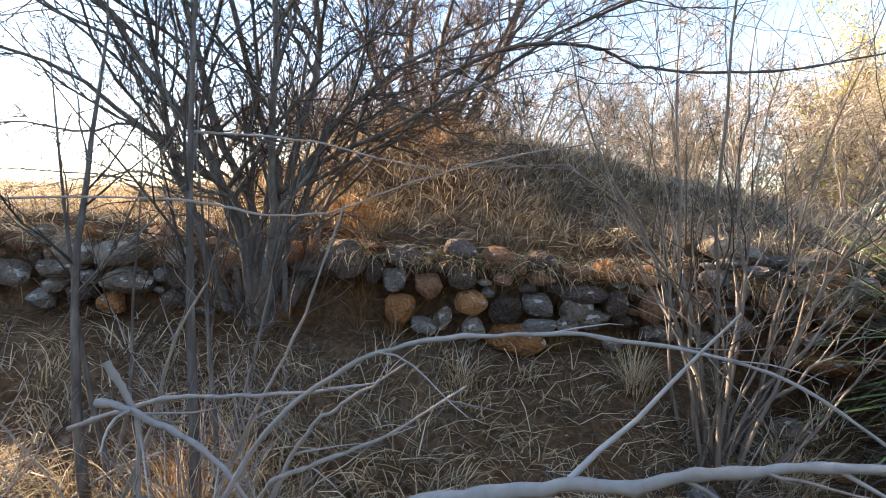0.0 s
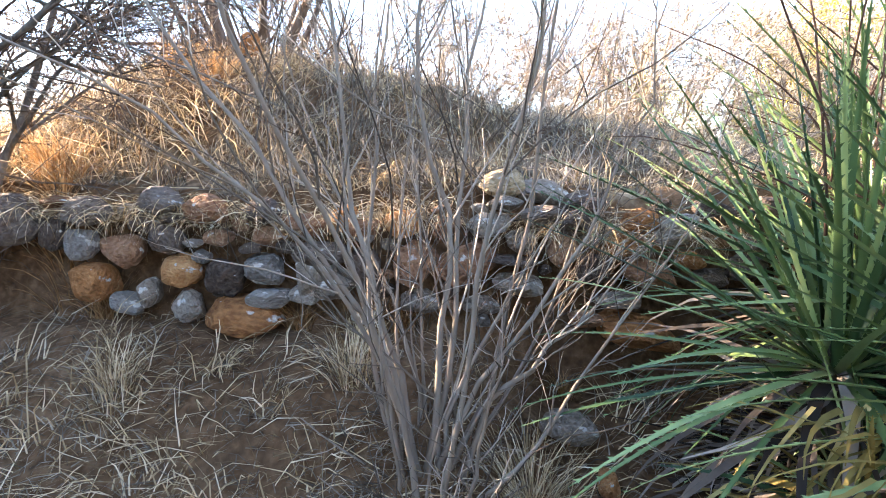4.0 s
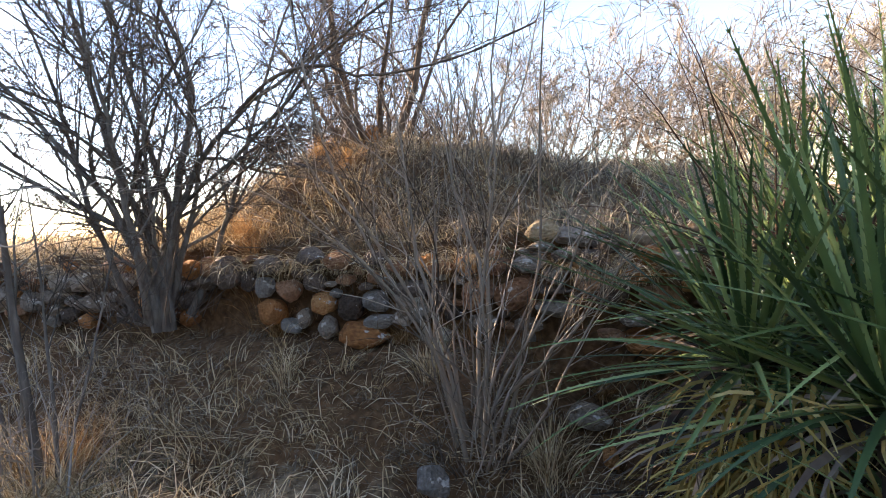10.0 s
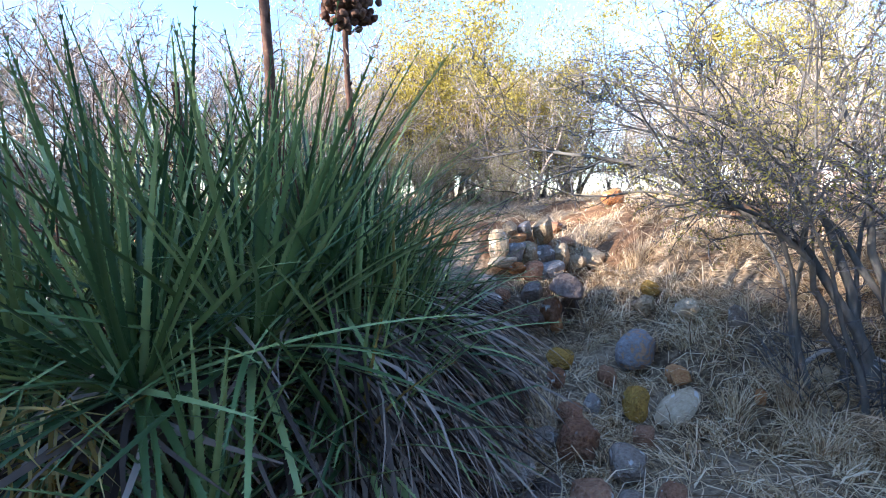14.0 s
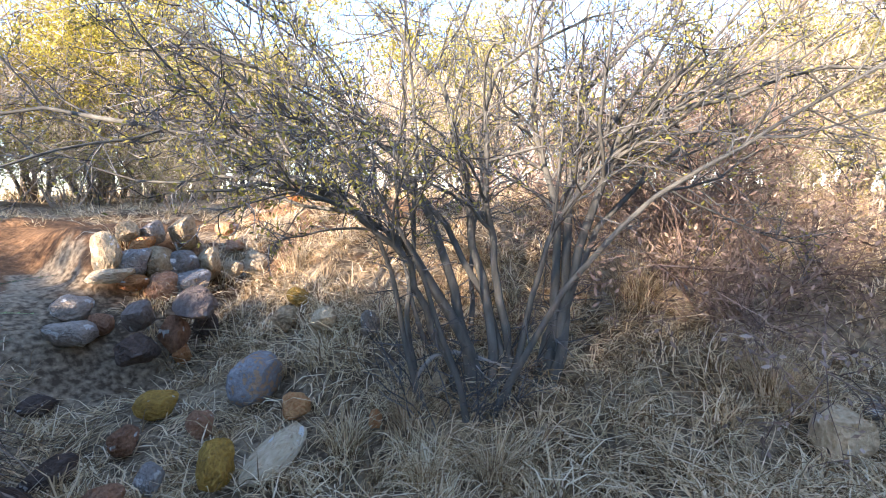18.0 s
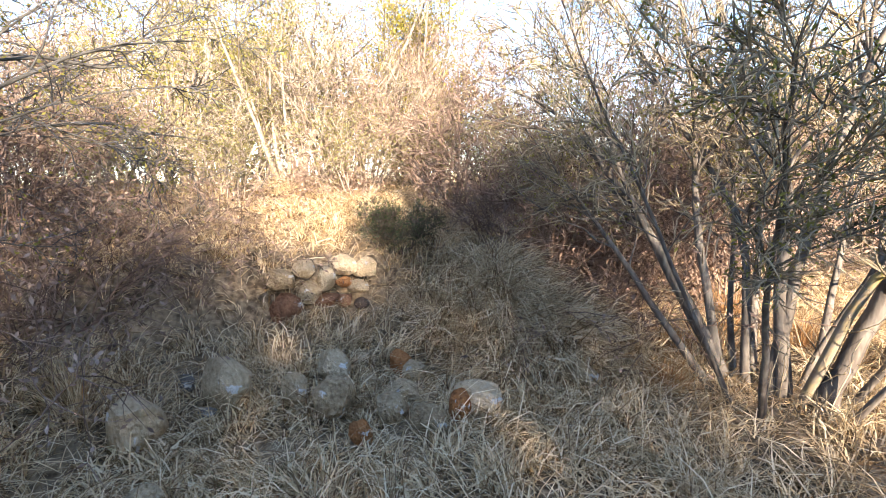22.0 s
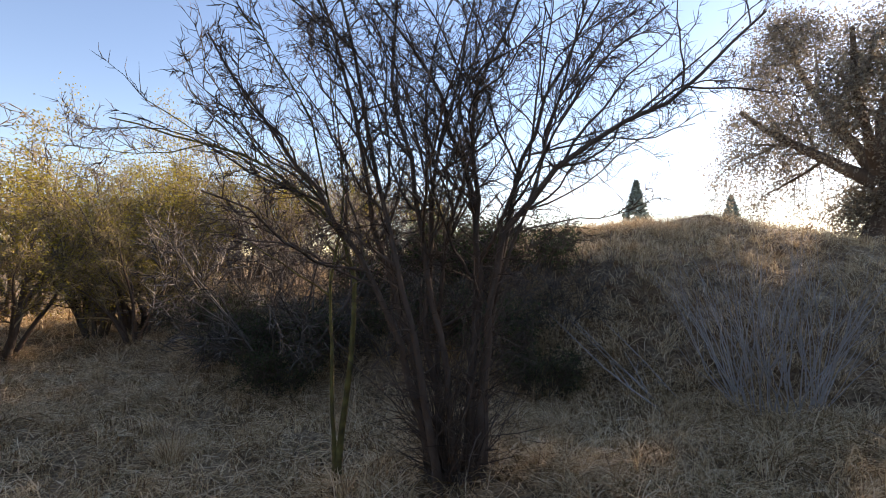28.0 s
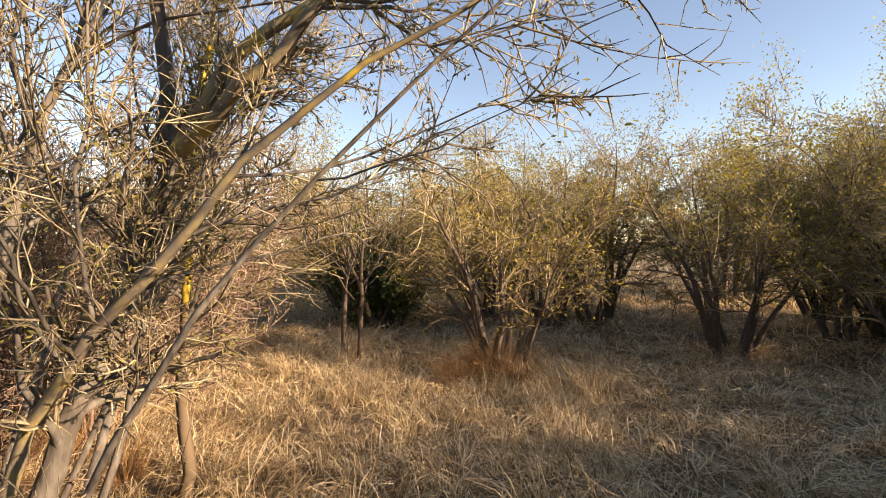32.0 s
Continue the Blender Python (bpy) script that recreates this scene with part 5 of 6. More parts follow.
LOOSE_3 = [(5.37, -1.20, 0.18, 0.26, 0.30, S_PALE), (5.72, -1.65, 0.29, 0.30, 0.26, S_PALE), (5.57, -2.05, 0.25, 0.16, 0.16, S_PALE), (5.89, -1.42, 0.40, 0.12, 0.08, S_WHITE), (5.66, -1.53, 0.26, 0.12, 0.05, S_WHITE), (5.34, -2.25, 0.09, 0.23, 0.23, S_PALE), (5.14, -2.55, 0.05, 0.20, 0.17, S_PALE), (5.68, -2.79, 0.28, 0.15, 0.14, S_ORANGE), (5.52, -2.84, 0.19, 0.17, 0.17, S_PALE), (5.52, -2.53, 0.19, 0.12, 0.10, S_PALE), (5.69, -2.31, 0.30, 0.21, 0.19, S_PALE), (4.96, -2.72, 0.03, 0.21, 0.14, S_PALE), (4.98, -2.92, 0.05, 0.13, 0.14, S_ORANGE), (4.99, -3.07, 0.06, 0.29, 0.16, S_PALE), (3.92, 3.60, 0.8, 0.27, 0.18, S_GREY), (3.83, 3.40, 0.66, 0.32, 0.17, S_GREY), (4.05, 3.45, 0.62, 0.17, 0.16, S_BROWN), (3.47, 3.00, 0.54, 0.21, 0.13, S_DARK), (5.70, 3.75, 0.67, 0.34, 0.22, S_PALE), (7.45, 5.0, 0.93, 0.40, 0.24, S_ORANGE), (6.35, 5.2, 1.06, 0.30, 0.18, S_BROWN), (6.0, 4.55, 1.0, 0.24, 0.14, S_BROWN)]
LOOSE_3 += [(5.32, -2.70, 0.09, 0.20, 0.12, S_PALE), (5.00, -2.31, 0.04, 0.12, 0.10, S_ORANGE), (4.99, -3.83, 0.02, 0.23, 0.18, S_PALE), (4.76, -1.30, 0.07, 0.14, 0.13, S_PALE)]
EAST_STONES = [(6.68, -2.10, 0.75, 0.23, 0.18, S_BROWN), (6.68, -2.30, 0.82, 0.18, 0.18, S_PALE), (6.68, -2.47, 0.72, 0.16, 0.21, S_BROWN), (6.68, -2.34, 0.61, 0.21, 0.18, S_PALE), (6.68, -2.62, 0.82, 0.22, 0.19, S_BROWN), (6.68, -2.82, 0.78, 0.19, 0.19, S_BROWN), (6.68, -2.62, 0.67, 0.14, 0.10, S_ORANGE), (6.68, -2.74, 0.62, 0.18, 0.12, S_PALE), (6.68, -2.47, 0.53, 0.21, 0.13, S_BROWN), (6.68, -2.62, 0.51, 0.16, 0.14, S_BROWN), (6.68, -2.12, 0.51, 0.26, 0.26, S_BROWN), (6.68, -2.78, 0.46, 0.13, 0.11, S_DARK), (6.68, -2.95, 0.46, 0.13, 0.11, S_PALE)]
LOOSE_4 = [(-0.89, 1.38, 0.23, 0.16, 0.17, S_WHITE), (-0.27, 2.09, 0.30, 0.21, 0.11, S_GREY)]
LOOSE_4b = [(-0.11, 1.88, 0.25, 0.07, 0.10, S_ORANGE)]
LOOSE_4c = [(3.34, -4.18, -0.00, 0.09, 0.04, S_WHITE), (3.09, -4.13, 0, 0.07, 0.04, S_WHITE), (3.16, -4.03, 0, 0.06, 0.04, S_WHITE), (3.02, -4.28, 0, 0.07, 0.04, S_WHITE), (2.51, -4.46, 0, 0.08, 0.04, S_WHITE), (2.6, -4.4, 0, 0.05, 0.03, S_WHITE)]
MOUND_STONE = [(-2.96, 3.76, 2.22, 0.16, 0.19, S_ORANGE)]

wall_north = tagged(new("wall_north"), "dry-stone retaining wall of rounded brown and orange field stones", "stone wall", kind="structure")
for row in WALL_STONES + WALL_STONES_2 + CAP_STONES:
    stone("stone", row, WALL_TURN, wall_north, row[5] in (S_BROWN, S_GREY))
for row in WEST_STONES:
    stone("stone", row, WALL_TURN, wall_north, True)
# the smaller stones between them, packed as they come
laid = [(r[0], r[2], r[3], r[4]) for r in WALL_STONES + WALL_STONES_2 + WEST_STONES]
for k in range(2600):
    x, z = stone_rng.uniform(-7.8, 1.8), stone_rng.uniform(0.74, 1.30)
    w = (0.25 - 0.17 * k / 2600) * stone_rng.uniform(0.8, 1.1)
    h = w * stone_rng.uniform(0.5, 0.85)
    if (-3.5 < x < -2.75 and z < 1.05) or (x > -0.55 and z < 0.93) or z < 0.74 + 0.12 * math.sin(x * 5) + 0.08 * math.sin(x * 11 + 2):
        continue
    if any(((x - a) / (w + c)) ** 2 + ((z - b) / (h + d)) ** 2 < 0.21 for a, b, c, d in laid):
        continue
    laid.append((x, z, w, h))
    stone("stone", (x, float(wall_line(x)) + stone_rng.uniform(0.07, 0.12), z, w, h, stone_rng.choice((S_DARK, S_BROWN, S_GREY, S_BROWN, S_ORANGE, S_WHITE, S_DARK))), WALL_TURN, wall_north, stone_rng.random() < 0.6)
heap = tagged(new("stone_heap"), "heap of pale rounded stones on the sunlit terrace lip", "stone heap")
for x, y, z, w, h, mat in HEAP:
    stone("stone", (x, y - 0.04, z, w * 1.06, h * 1.06, mat), 0.35, heap, stone_rng.random() < 0.5, 0.9)
wall_east = tagged(new("wall_east"), "short remnant of dry-stone wall on the grassy bank", "stone wall", kind="structure")
for x, y, z, w, h, mat in EAST_STONES:
    stone("stone", (x - 0.07, y, z, w * 1.05, h * 1.05, S_PALE if mat == S_BROWN and z > 0.6 else mat), 1.35, wall_east, True)
ledge = tagged(new("stone_ledge"), "dark flat slab resting on upright stones", "stone ledge")
for row in LEDGE:
    stone("stone", row, 0.4, ledge, True)
slab = stone("slab", (4.54, 3.03, 0.61, 0.52, 0.15, S_DARK), 0.5, ledge, True, 0.8, 2)
slab.matrix_basis = slab.matrix_basis @ Matrix.Rotation(radians(-12), 4, "Y")
NAMES = {S_TWO: "large grey and brown", S_ORANGE: "orange-brown", S_BROWN: "brown", S_GREY: "grey", S_DARK: "dark grey", S_WHITE: "whitish lichen-spotted", S_PALE: "pale buff", S_YELLOW: "yellow lichen-covered"}
for rows, spot in ((LOOSE, "among straw by the puya"), (LOOSE_2, "among straw by the puya"), (LOOSE_3, "half buried in straw on the bank"), (LOOSE_4, "on the straw before the wall"), (LOOSE_4b, "on the straw before the wall"), (LOOSE_4c, "in the dry meadow grass"), (MOUND_STONE, "on top of the grassy mound")):
    for x, y, z, w, h, mat in rows:
        if x > 4.4 and y < 0:
            h = h * 1.18
        ob = stone("rock", (x, y, float(height(x, y)) + 0.42 * h + 0.03, w * 1.08, h * 1.08, mat), 0.6 if x > 2 else 0.2, None, mat in (S_PALE, S_WHITE, S_DARK))
        if mat == S_TWO:
            ob.data = BOULDER
        tagged(ob, NAMES[mat] + " field stone " + spot, "rock", "loose rocks")

flat = stone("rock", (3.72, 1.30, float(height(3.72, 1.30)) + 0.05, 0.40, 0.09, S_PALE), 0.5, None, True, 0.75, 1)
flat.matrix_basis = Matrix.Translation((3.88, 1.30, float(height(3.88, 1.30)) + 0.1)) @ Matrix.Rotation(radians(32), 4, Vector((0.7, -0.7, 0))) @ Matrix.Rotation(0.1, 4, "Z") @ Matrix.Diagonal((0.44, 0.24, 0.07, 1))
tagged(flat, "large pale flat stone slab lying tilted in straw", "rock", "loose rocks")

# ---- the puya ----


def puya_leaf(seed, bend, width=0.029, segs=11, spines=True):
    """A spiny channelled leaf one metre long along +x, arching down."""
    rng = np.random.default_rng(seed)
    bm = bmesh.new()
    rows, x, z, a = [], 0.0, 0.0, 0.0
    sway = rng.normal(0, 0.04)
    for k in range(segs + 1):
        s = k / segs
        w = width * 0.5 * (0.8 + 0.2 * min(1, s * 5)) * (1 - s) ** 0.72 + 0.0007
        y = sway * s * s
        dip = 0.38 * w
        rows.append([bm.verts.new((x, y - w, z + dip)), bm.verts.new((x, y, z - dip * 0.4)), bm.verts.new((x, y + w, z + dip))])
        a += bend / segs * (0.35 + 1.3 * s)
        x += math.cos(a) / segs
        z -= math.sin(a) / segs
    for p, q in zip(rows, rows[1:]):
        for i in (0, 1):
            bm.faces.new((p[i], q[i], q[i + 1], p[i + 1]))
        if spines:
            for i, sgn in ((0, -1), (2, 1)):
                for f in (0.15, 0.65):
                    b0 = p[i].co.lerp(q[i].co, f)
                    b1 = p[i].co.lerp(q[i].co, f + 0.12)
                    tip = b1 + Vector((0.004, sgn * 0.006, 0.002))
                    bm.faces.new([bm.verts.new(b0), bm.verts.new(b1), bm.verts.new(tip)])
    for f in bm.faces:
        f.smooth = True
    me = bpy.data.meshes.new("leaf")
    bm.to_mesh(me)
    bm.free()
    return me


LEAVES = [puya_leaf(k, b) for k, b in enumerate((0.04, 0.1, 0.18, 0.28, 0.4, 0.6, 0.95, 1.4))]
puya_rng = random.Random(9)


def droop_leaves(n, seed, reach, steep, lo=0.5, hi=0.95, width=(0.02, 0.04)):
    """Dead leaves that hang from a rosette."""
    rng = np.random.default_rng(seed)
    az = rng.uniform(0, 6.3, n)
    p = np.stack([0.08 * np.cos(az), 0.08 * np.sin(az), rng.uniform(-0.12, 0.02, n)], -1)
    return ribbons(p, az, rng.uniform(lo, hi, n) * reach, rng.uniform(*width, n), rng.uniform(-0.5, 0.35, n), -rng.uniform(0.3, 1.0, n) * steep, rng, 5)


def rosette(x, y, z, size, count, seed, lean=(0, 0), yellow=0.0):
    root = tagged(new("puya_rosette"), "spiny green puya rosette with a skirt of dead leaves", "puya plant", "puya clump")
    root.matrix_basis = Matrix.Translation((x, y, z)) @ Matrix.Rotation(lean[0], 4, "X") @ Matrix.Rotation(lean[1], 4, "Y")
    rg = random.Random(seed)
    count = int(count * 1.8)
    for k in range(count):
        u = (k + 0.5) / count
        az = k * 2.39996 + rg.uniform(-0.25, 0.25)
        elev = radians(88 - 104 * u**1.1 + rg.uniform(-10, 10))
        me = LEAVES[min(7, max(0, int(u * 6 + rg.uniform(-1, 1.6))))]
        ln = size * rg.uniform(0.82, 1.1) * (0.92 + 0.2 * math.sin(math.pi * min(1, u * 1.2)))
        ob = part("leaf", me, M_PUYAYELSUN if rg.random() < yellow + (0.06 if u > 0.8 else 0) else M_PUYA, root)
        ob.matrix_basis = Matrix.Rotation(az, 4, "Z") @ Matrix.Translation((0.035, 0, 0)) @ Matrix.Rotation(-elev, 4, "Y") @ Matrix.Rotation(rg.uniform(-0.4, 0.4), 4, "X") @ Matrix.Diagonal((ln, rg.uniform(0.8, 1.2), 1, 1))
    bm = bmesh.new()
    bmesh.ops.create_cone(bm, cap_ends=True, segments=9, radius1=0.10, radius2=0.03, depth=0.3, matrix=Matrix.Translation((0, 0, -0.06)))
    me = bpy.data.meshes.new("crown")
    bm.to_mesh(me)
    bm.free()
    part("crown", me, M_PUYADRY, root)
    dry = tagged(part("dead_leaves", fast_mesh("dead_leaves", *droop_leaves(55, seed + 500, size * 0.9, 1.5)), M_PUYAYELSUN if yellow > 0.2 else M_PUYADRY, root, "hanging dead grey leaves"), kind="stuff")
    return root


for k, (x, y, z, size, n, yellow) in enumerate([(0.87, 1.36, 0.86, 1.08, 62, 0.0), (1.27, 1.48, 0.90, 1.18, 66, 0.0), (1.72, 1.50, 0.72, 0.9, 50, 0.0), (0.50, 1.72, 0.85, 1.0, 52, 0.0), (1.05, 1.95, 1.0, 1.2, 52, 0.0), (1.55, 2.0, 1.05, 1.2, 52, 0.0),
        (1.95, 1.95, 0.95, 0.85, 50, 0.0), (1.85, 2.4, 1.0, 0.95, 46, 0.0), (1.3, 2.5, 1.0, 1.1, 44, 0.0), (0.52, 1.46, 0.5, 0.46, 34, 0.22), (1.62, 1.22, 0.5, 0.75, 40, 0.05), (1.05, 1.12, 0.42, 0.75, 34, 0.02), (2.0, 1.6, 0.7, 0.75, 46, 0.02), (1.65, 1.75, 1.05, 1.0, 46, 0.0), (0.75, 2.1, 0.95, 1.1, 46, 0.0), (2.15, 2.1, 0.75, 0.62, 40, 0.05), (2.32, 2.35, 0.8, 0.9, 50, 0.0), (2.5, 2.2, 0.58, 0.66, 40, 0.03), (2.2, 2.75, 0.9, 0.95, 46, 0.0)]):
    rosette(x, y, z + 0.02, size, n, 300 + k, ((puya_rng.uniform(-0.12, 0.12)), puya_rng.uniform(-0.12, 0.12)), yellow)
# curtain of dead leaves that hangs round the clump
rng = np.random.default_rng(63)
n = 1900
az = np.concatenate([rng.uniform(-1.3, 0.9, 1650), rng.uniform(-2.9, -1.3, 250)])
hx, hy = 1.32 + np.where(az > 0, 1.15, 0.86 + 0.25 * step(-1.0, 0, az)) * np.cos(az) + rng.normal(0, 0.1, n), 1.8 + (0.6 + rng.normal(0, 0.08, n)) * np.sin(az)
V, Q = ribbons(np.stack([hx, hy, np.where(az > -1.3, rng.uniform(0.3, 1.0, n), rng.uniform(0.25, 0.55, n))], -1), az + rng.normal(0, 0.35, n), np.where(az > -1.3, rng.uniform(0.4, 0.8, n), rng.uniform(0.25, 0.5, n)), np.where(az > -1.3, rng.uniform(0.008, 0.024, n), rng.uniform(0.008, 0.016, n)), -rng.uniform(0.1, 0.7, n), -rng.uniform(0.6, 1.0, n), rng, 5)
tagged(part("dead_leaves", fast_mesh("dead_leaves", V, Q), M_PUYADRY), "curtain of grey dead leaves hanging below the puya", "dead leaves", kind="stuff")
# the dead thatch at the foot, on the far side too
rng = np.random.default_rng(61)
az = rng.uniform(0, 6.3, 1500)
rad = np.sqrt(rng.uniform(0.3, 1, 1500)) * 0.95
px, py = 1.32 + rad * np.cos(az) * 1.05, 1.8 + rad * np.sin(az) * 0.85
pz = np.maximum(height(px, py) + rng.uniform(0.0, 0.55, 1500) * (1.15 - rad), height(px, py) + 0.02)
V, Q = ribbons(np.stack([px, py, pz], -1), az + rng.normal(0, 0.5, 1500), rng.uniform(0.3, 0.75, 1500), rng.uniform(0.014, 0.034, 1500), rng.uniform(-0.4, 0.2, 1500), -rng.uniform(0.2, 0.9, 1500), rng, 4)
tagged(part("dead_leaves", fast_mesh("dead_leaves", V, Q), M_PUYADRY), "grey thatch of fallen dead puya leaves", "dead leaves", kind="stuff")
V, Q = ribbons(np.stack([px, py, pz], -1)[:260] * (1, 1, 1) + (0.0, 0, 0.05), az[:260], rng.uniform(0.25, 0.5, 260), rng.uniform(0.008, 0.018, 260), rng.uniform(-0.3, 0.5, 260), -rng.uniform(0.4, 1.1, 260), rng, 4)
# the yellowed leaves gathered here also stand in for a sun patch
ya = rng.uniform(-3.0, -1.3, 230)
yp = np.stack([0.62 + 0.2 * np.cos(ya) + rng.normal(0, 0.09, 230), 1.44 + 0.2 * np.sin(ya) + rng.normal(0, 0.06, 230), rng.uniform(0.35, 0.95, 230)], -1)
V, Q = join([(V, Q), ribbons(yp, ya + rng.normal(0, 0.4, 230), rng.uniform(0.18, 0.42, 230), rng.uniform(0.008, 0.018, 230), rng.uniform(-1.0, 0.4, 230), -rng.uniform(0.5, 1.2, 230), rng, 4)])
tagged(part("dead_leaves", fast_mesh("dead_leaves", V, Q), M_PUYAYELSUN), "yellowed dying puya leaves, tinted as if sunlit, at the clump's foot", "dead leaves", kind="stuff")


def flower_stalk(name, label, x, y, z0, z1, radius, seed, head=0.0, lean=(0, 0)):
    rng = np.random.default_rng(seed)
    root = tagged(new(name), label, "flower stalk", "dry puya stalks")
    P = 14
    s = np.linspace(0, 1, P)
    pts = np.stack([x + lean[0] * s + 0.02 * np.sin(5 * s), y + lean[1] * s, z0 + (z1 - z0) * s], -1)[None]
    part("stem", fast_mesh("stem", *tubes(pts, radius * (1 - 0.35 * s)[None] * (1 + 0.08 * rng.normal(0, 1, (1, P))), 8, rng)), M_STALK, root)
    n = 46
    u = rng.uniform(0.1, 0.98, n)
    az = rng.uniform(0, 6.3, n)
    p = np.stack([x + lean[0] * u + radius * 0.9 * np.cos(az), y + lean[1] * u + radius * 0.9 * np.sin(az), z0 + (z1 - z0) * u], -1)
    V, Q = ribbons(p, az, rng.uniform(0.04, 0.10, n), rng.uniform(0.012, 0.022, n), rng.uniform(0.6, 1.3, n), -rng.uniform(0.3, 1.6, n), rng)
    tagged(part("bark_flaking", fast_mesh("bark_flaking", V, Q), M_PUYADRY, root), kind="stuff")
    if head:
        core, one = bmesh.new(), bmesh.new()
        top = Vector((x + lean[0], y + lean[1], z1))
        bmesh.ops.create_icosphere(one, subdivisions=2, radius=0.021)
        for v in one.verts:
            v.co *= 1 + 0.22 * noise.noise(v.co * 90)
            v.co.z *= 1.25
        capsule = bpy.data.meshes.new("capsule")
        one.to_mesh(capsule)
        one.free()
        spots = []
        for k in range(210):
            d = Vector(unit(rng.normal(0, 1, 3)))
            q = top + Vector((d.x * head, d.y * head, d.z * head * 1.15)) * rng.uniform(0.25, 1.0) ** 0.6 + Vector((0, 0, head * 0.7))
            spots.append(q)
        bmesh.ops.create_icosphere(core, subdivisions=3, radius=head * 0.55, matrix=Matrix.Translation(top + Vector((0, 0, head * 0.7))))
        for v in core.verts:
            v.co += v.normal * 0.03 * noise.noise(v.co * 30)
        me = bpy.data.meshes.new("seed_head")
        core.to_mesh(me)
        core.free()
        ball = part("seed_head", me, M_STALK, root, "round brown cluster of seed capsules")
        for q in spots:
            part("capsule", capsule, M_STALK, ball, m=Matrix.Translation(q) @ Matrix.Rotation(float(rng.uniform(0, 6.3)), 4, Vector(unit(rng.normal(0, 1, 3)))))


flower_stalk("flower_stalk", "tall dry brown puya flower stalk with flaky bracts", 1.49, 2.08, 1.0, 3.3, 0.036, 71, 0, (0.0, 0.02))
flower_stalk("flower_stalk", "dry puya stalk with a round brown seed head", 1.98, 2.23, 1.0, 2.58, 0.026, 72, 0.19, (0.0, 0.0))
flower_stalk("flower_stalk", "broken short dry puya stalk", 1.12, 1.9, 1.0, 2.05, 0.022, 73, 0, (-0.04, 0.0))
rng = np.random.default_rng(62)
st = np.stack([rng.uniform(0.4, 2.0, 60), rng.uniform(1.6, 2.5, 60), rng.uniform(1.2, 1.5, 60)], -1)
pts = strands(st, np.stack([rng.normal(-0.3, 0.5, 60), rng.normal(0, 0.2, 60), np.full(60, 1.0)], -1), rng.uniform(0.6, 1.15, 60), 10, 0.06, (-0.03, 0, -0.05), rng)
tagged(part("dead_leaves", fast_mesh("dead_leaves", *tubes(pts, np.linspace(0.005, 0.0012, 10)[None] * np.ones((60, 1)), 4, rng)), M_STALK), "thin curled dead leaf tips above the puya", "dead leaves", kind="stuff")

# ---- dead wood in the first metres of the walk ----


def dead_branch(label, path, radius, seed, twigs=6, mat=M_DEADWOOD):
    rng = np.random.default_rng(seed)
    root = tagged(new("dead_branch"), label, "branch", "fallen dead branches")
    c = np.array(path, float)
    t, s = np.linspace(0, 1, len(c)), np.linspace(0, 1, 6 * len(c))
    pts = np.stack([np.interp(s, t, c[:, k]) for k in range(3)], -1)
    for _ in range(4):
        pts[1:-1] = (pts[:-2] + 2 * pts[1:-1] + pts[2:]) / 4
    pts += np.cumsum(rng.normal(0, 0.0035, pts.shape), 0) * (1 - np.abs(2 * s - 1))[:, None]
    rad = radius * (1 - 0.65 * s) * (1 + 0.12 * rng.normal(0, 1, len(s)))
    part("limb", fast_mesh("limb", *tubes(pts[None], rad[None], 7, rng)), mat, root)
    if twigs:
        a, aim, ln, r0 = children(pts[None], rad[None], np.array([1.0]), twigs, (0.2, 1), (0.4, 0.9), (0.15, 0.4), 0.5, rng)
        tp = strands(a, aim, ln, 6, 0.1, (0, 0, 0.02), rng)
        tagged(part("brush", fast_mesh("brush", *tubes(tp, r0[:, None] * np.linspace(1, 0.3, 6)[None], 4, rng)), mat, root), kind="stuff")


dead_branch("long arched bleached dead branch", [(-2.45, -0.25, 0.7), (-2.31, -0.2, 1.0), (-2.19, -0.2, 1.15), (-2.02, -0.2, 1.28), (-1.82, -0.2, 1.35), (-1.59, -0.2, 1.37), (-1.39, -0.2, 1.37), (-1.21, -0.22, 1.35), (-1.05, -0.26, 1.25)], 0.0075, 81, 6)
dead_branch("forked bleached dead branch", [(-2.91, -0.1, 0.99), (-2.82, -0.1, 1.0), (-2.65, -0.1, 0.96), (-2.46, -0.1, 0.88), (-2.3, -0.1, 0.7)], 0.014, 82, 5)
dead_branch("forked bleached dead branch", [(-2.87, -0.1, 1.12), (-2.82, -0.08, 1.0), (-2.77, -0.1, 0.87), (-2.78, -0.1, 0.5)], 0.012, 93, 4)
dead_branch("thick grey fallen branch", [(-2.1, -0.42, 0.95), (-1.78, -0.45, 1.15), (-1.57, -0.45, 1.22), (-1.42, -0.45, 1.27), (-1.29, -0.45, 1.31), (-1.1, -0.5, 1.36)], 0.015, 83, 5)
dead_branch("slanting bleached dead stick", [(-2.5, 0.0, 0.6), (-2.38, 0.0, 0.82), (-2.24, 0.0, 0.92), (-2.01, 0.0, 1.04), (-1.82, 0.0, 1.17)], 0.009, 84, 3)
dead_branch("slanting bleached dead stick", [(-2.45, 0.0, 0.6), (-2.31, 0.0, 0.9), (-2.21, 0.0, 1.02), (-2.09, 0.0, 1.12), (-1.98, 0.0, 1.21)], 0.008, 85, 3)
dead_branch("dry stick lying across the straw", [(-3.3, 0.1, 0.75), (-2.85, 0.1, 0.95), (-2.52, 0.1, 0.98), (-2.3, 0.1, 1.03), (-2.1, 0.1, 1.1)], 0.010, 86, 4)
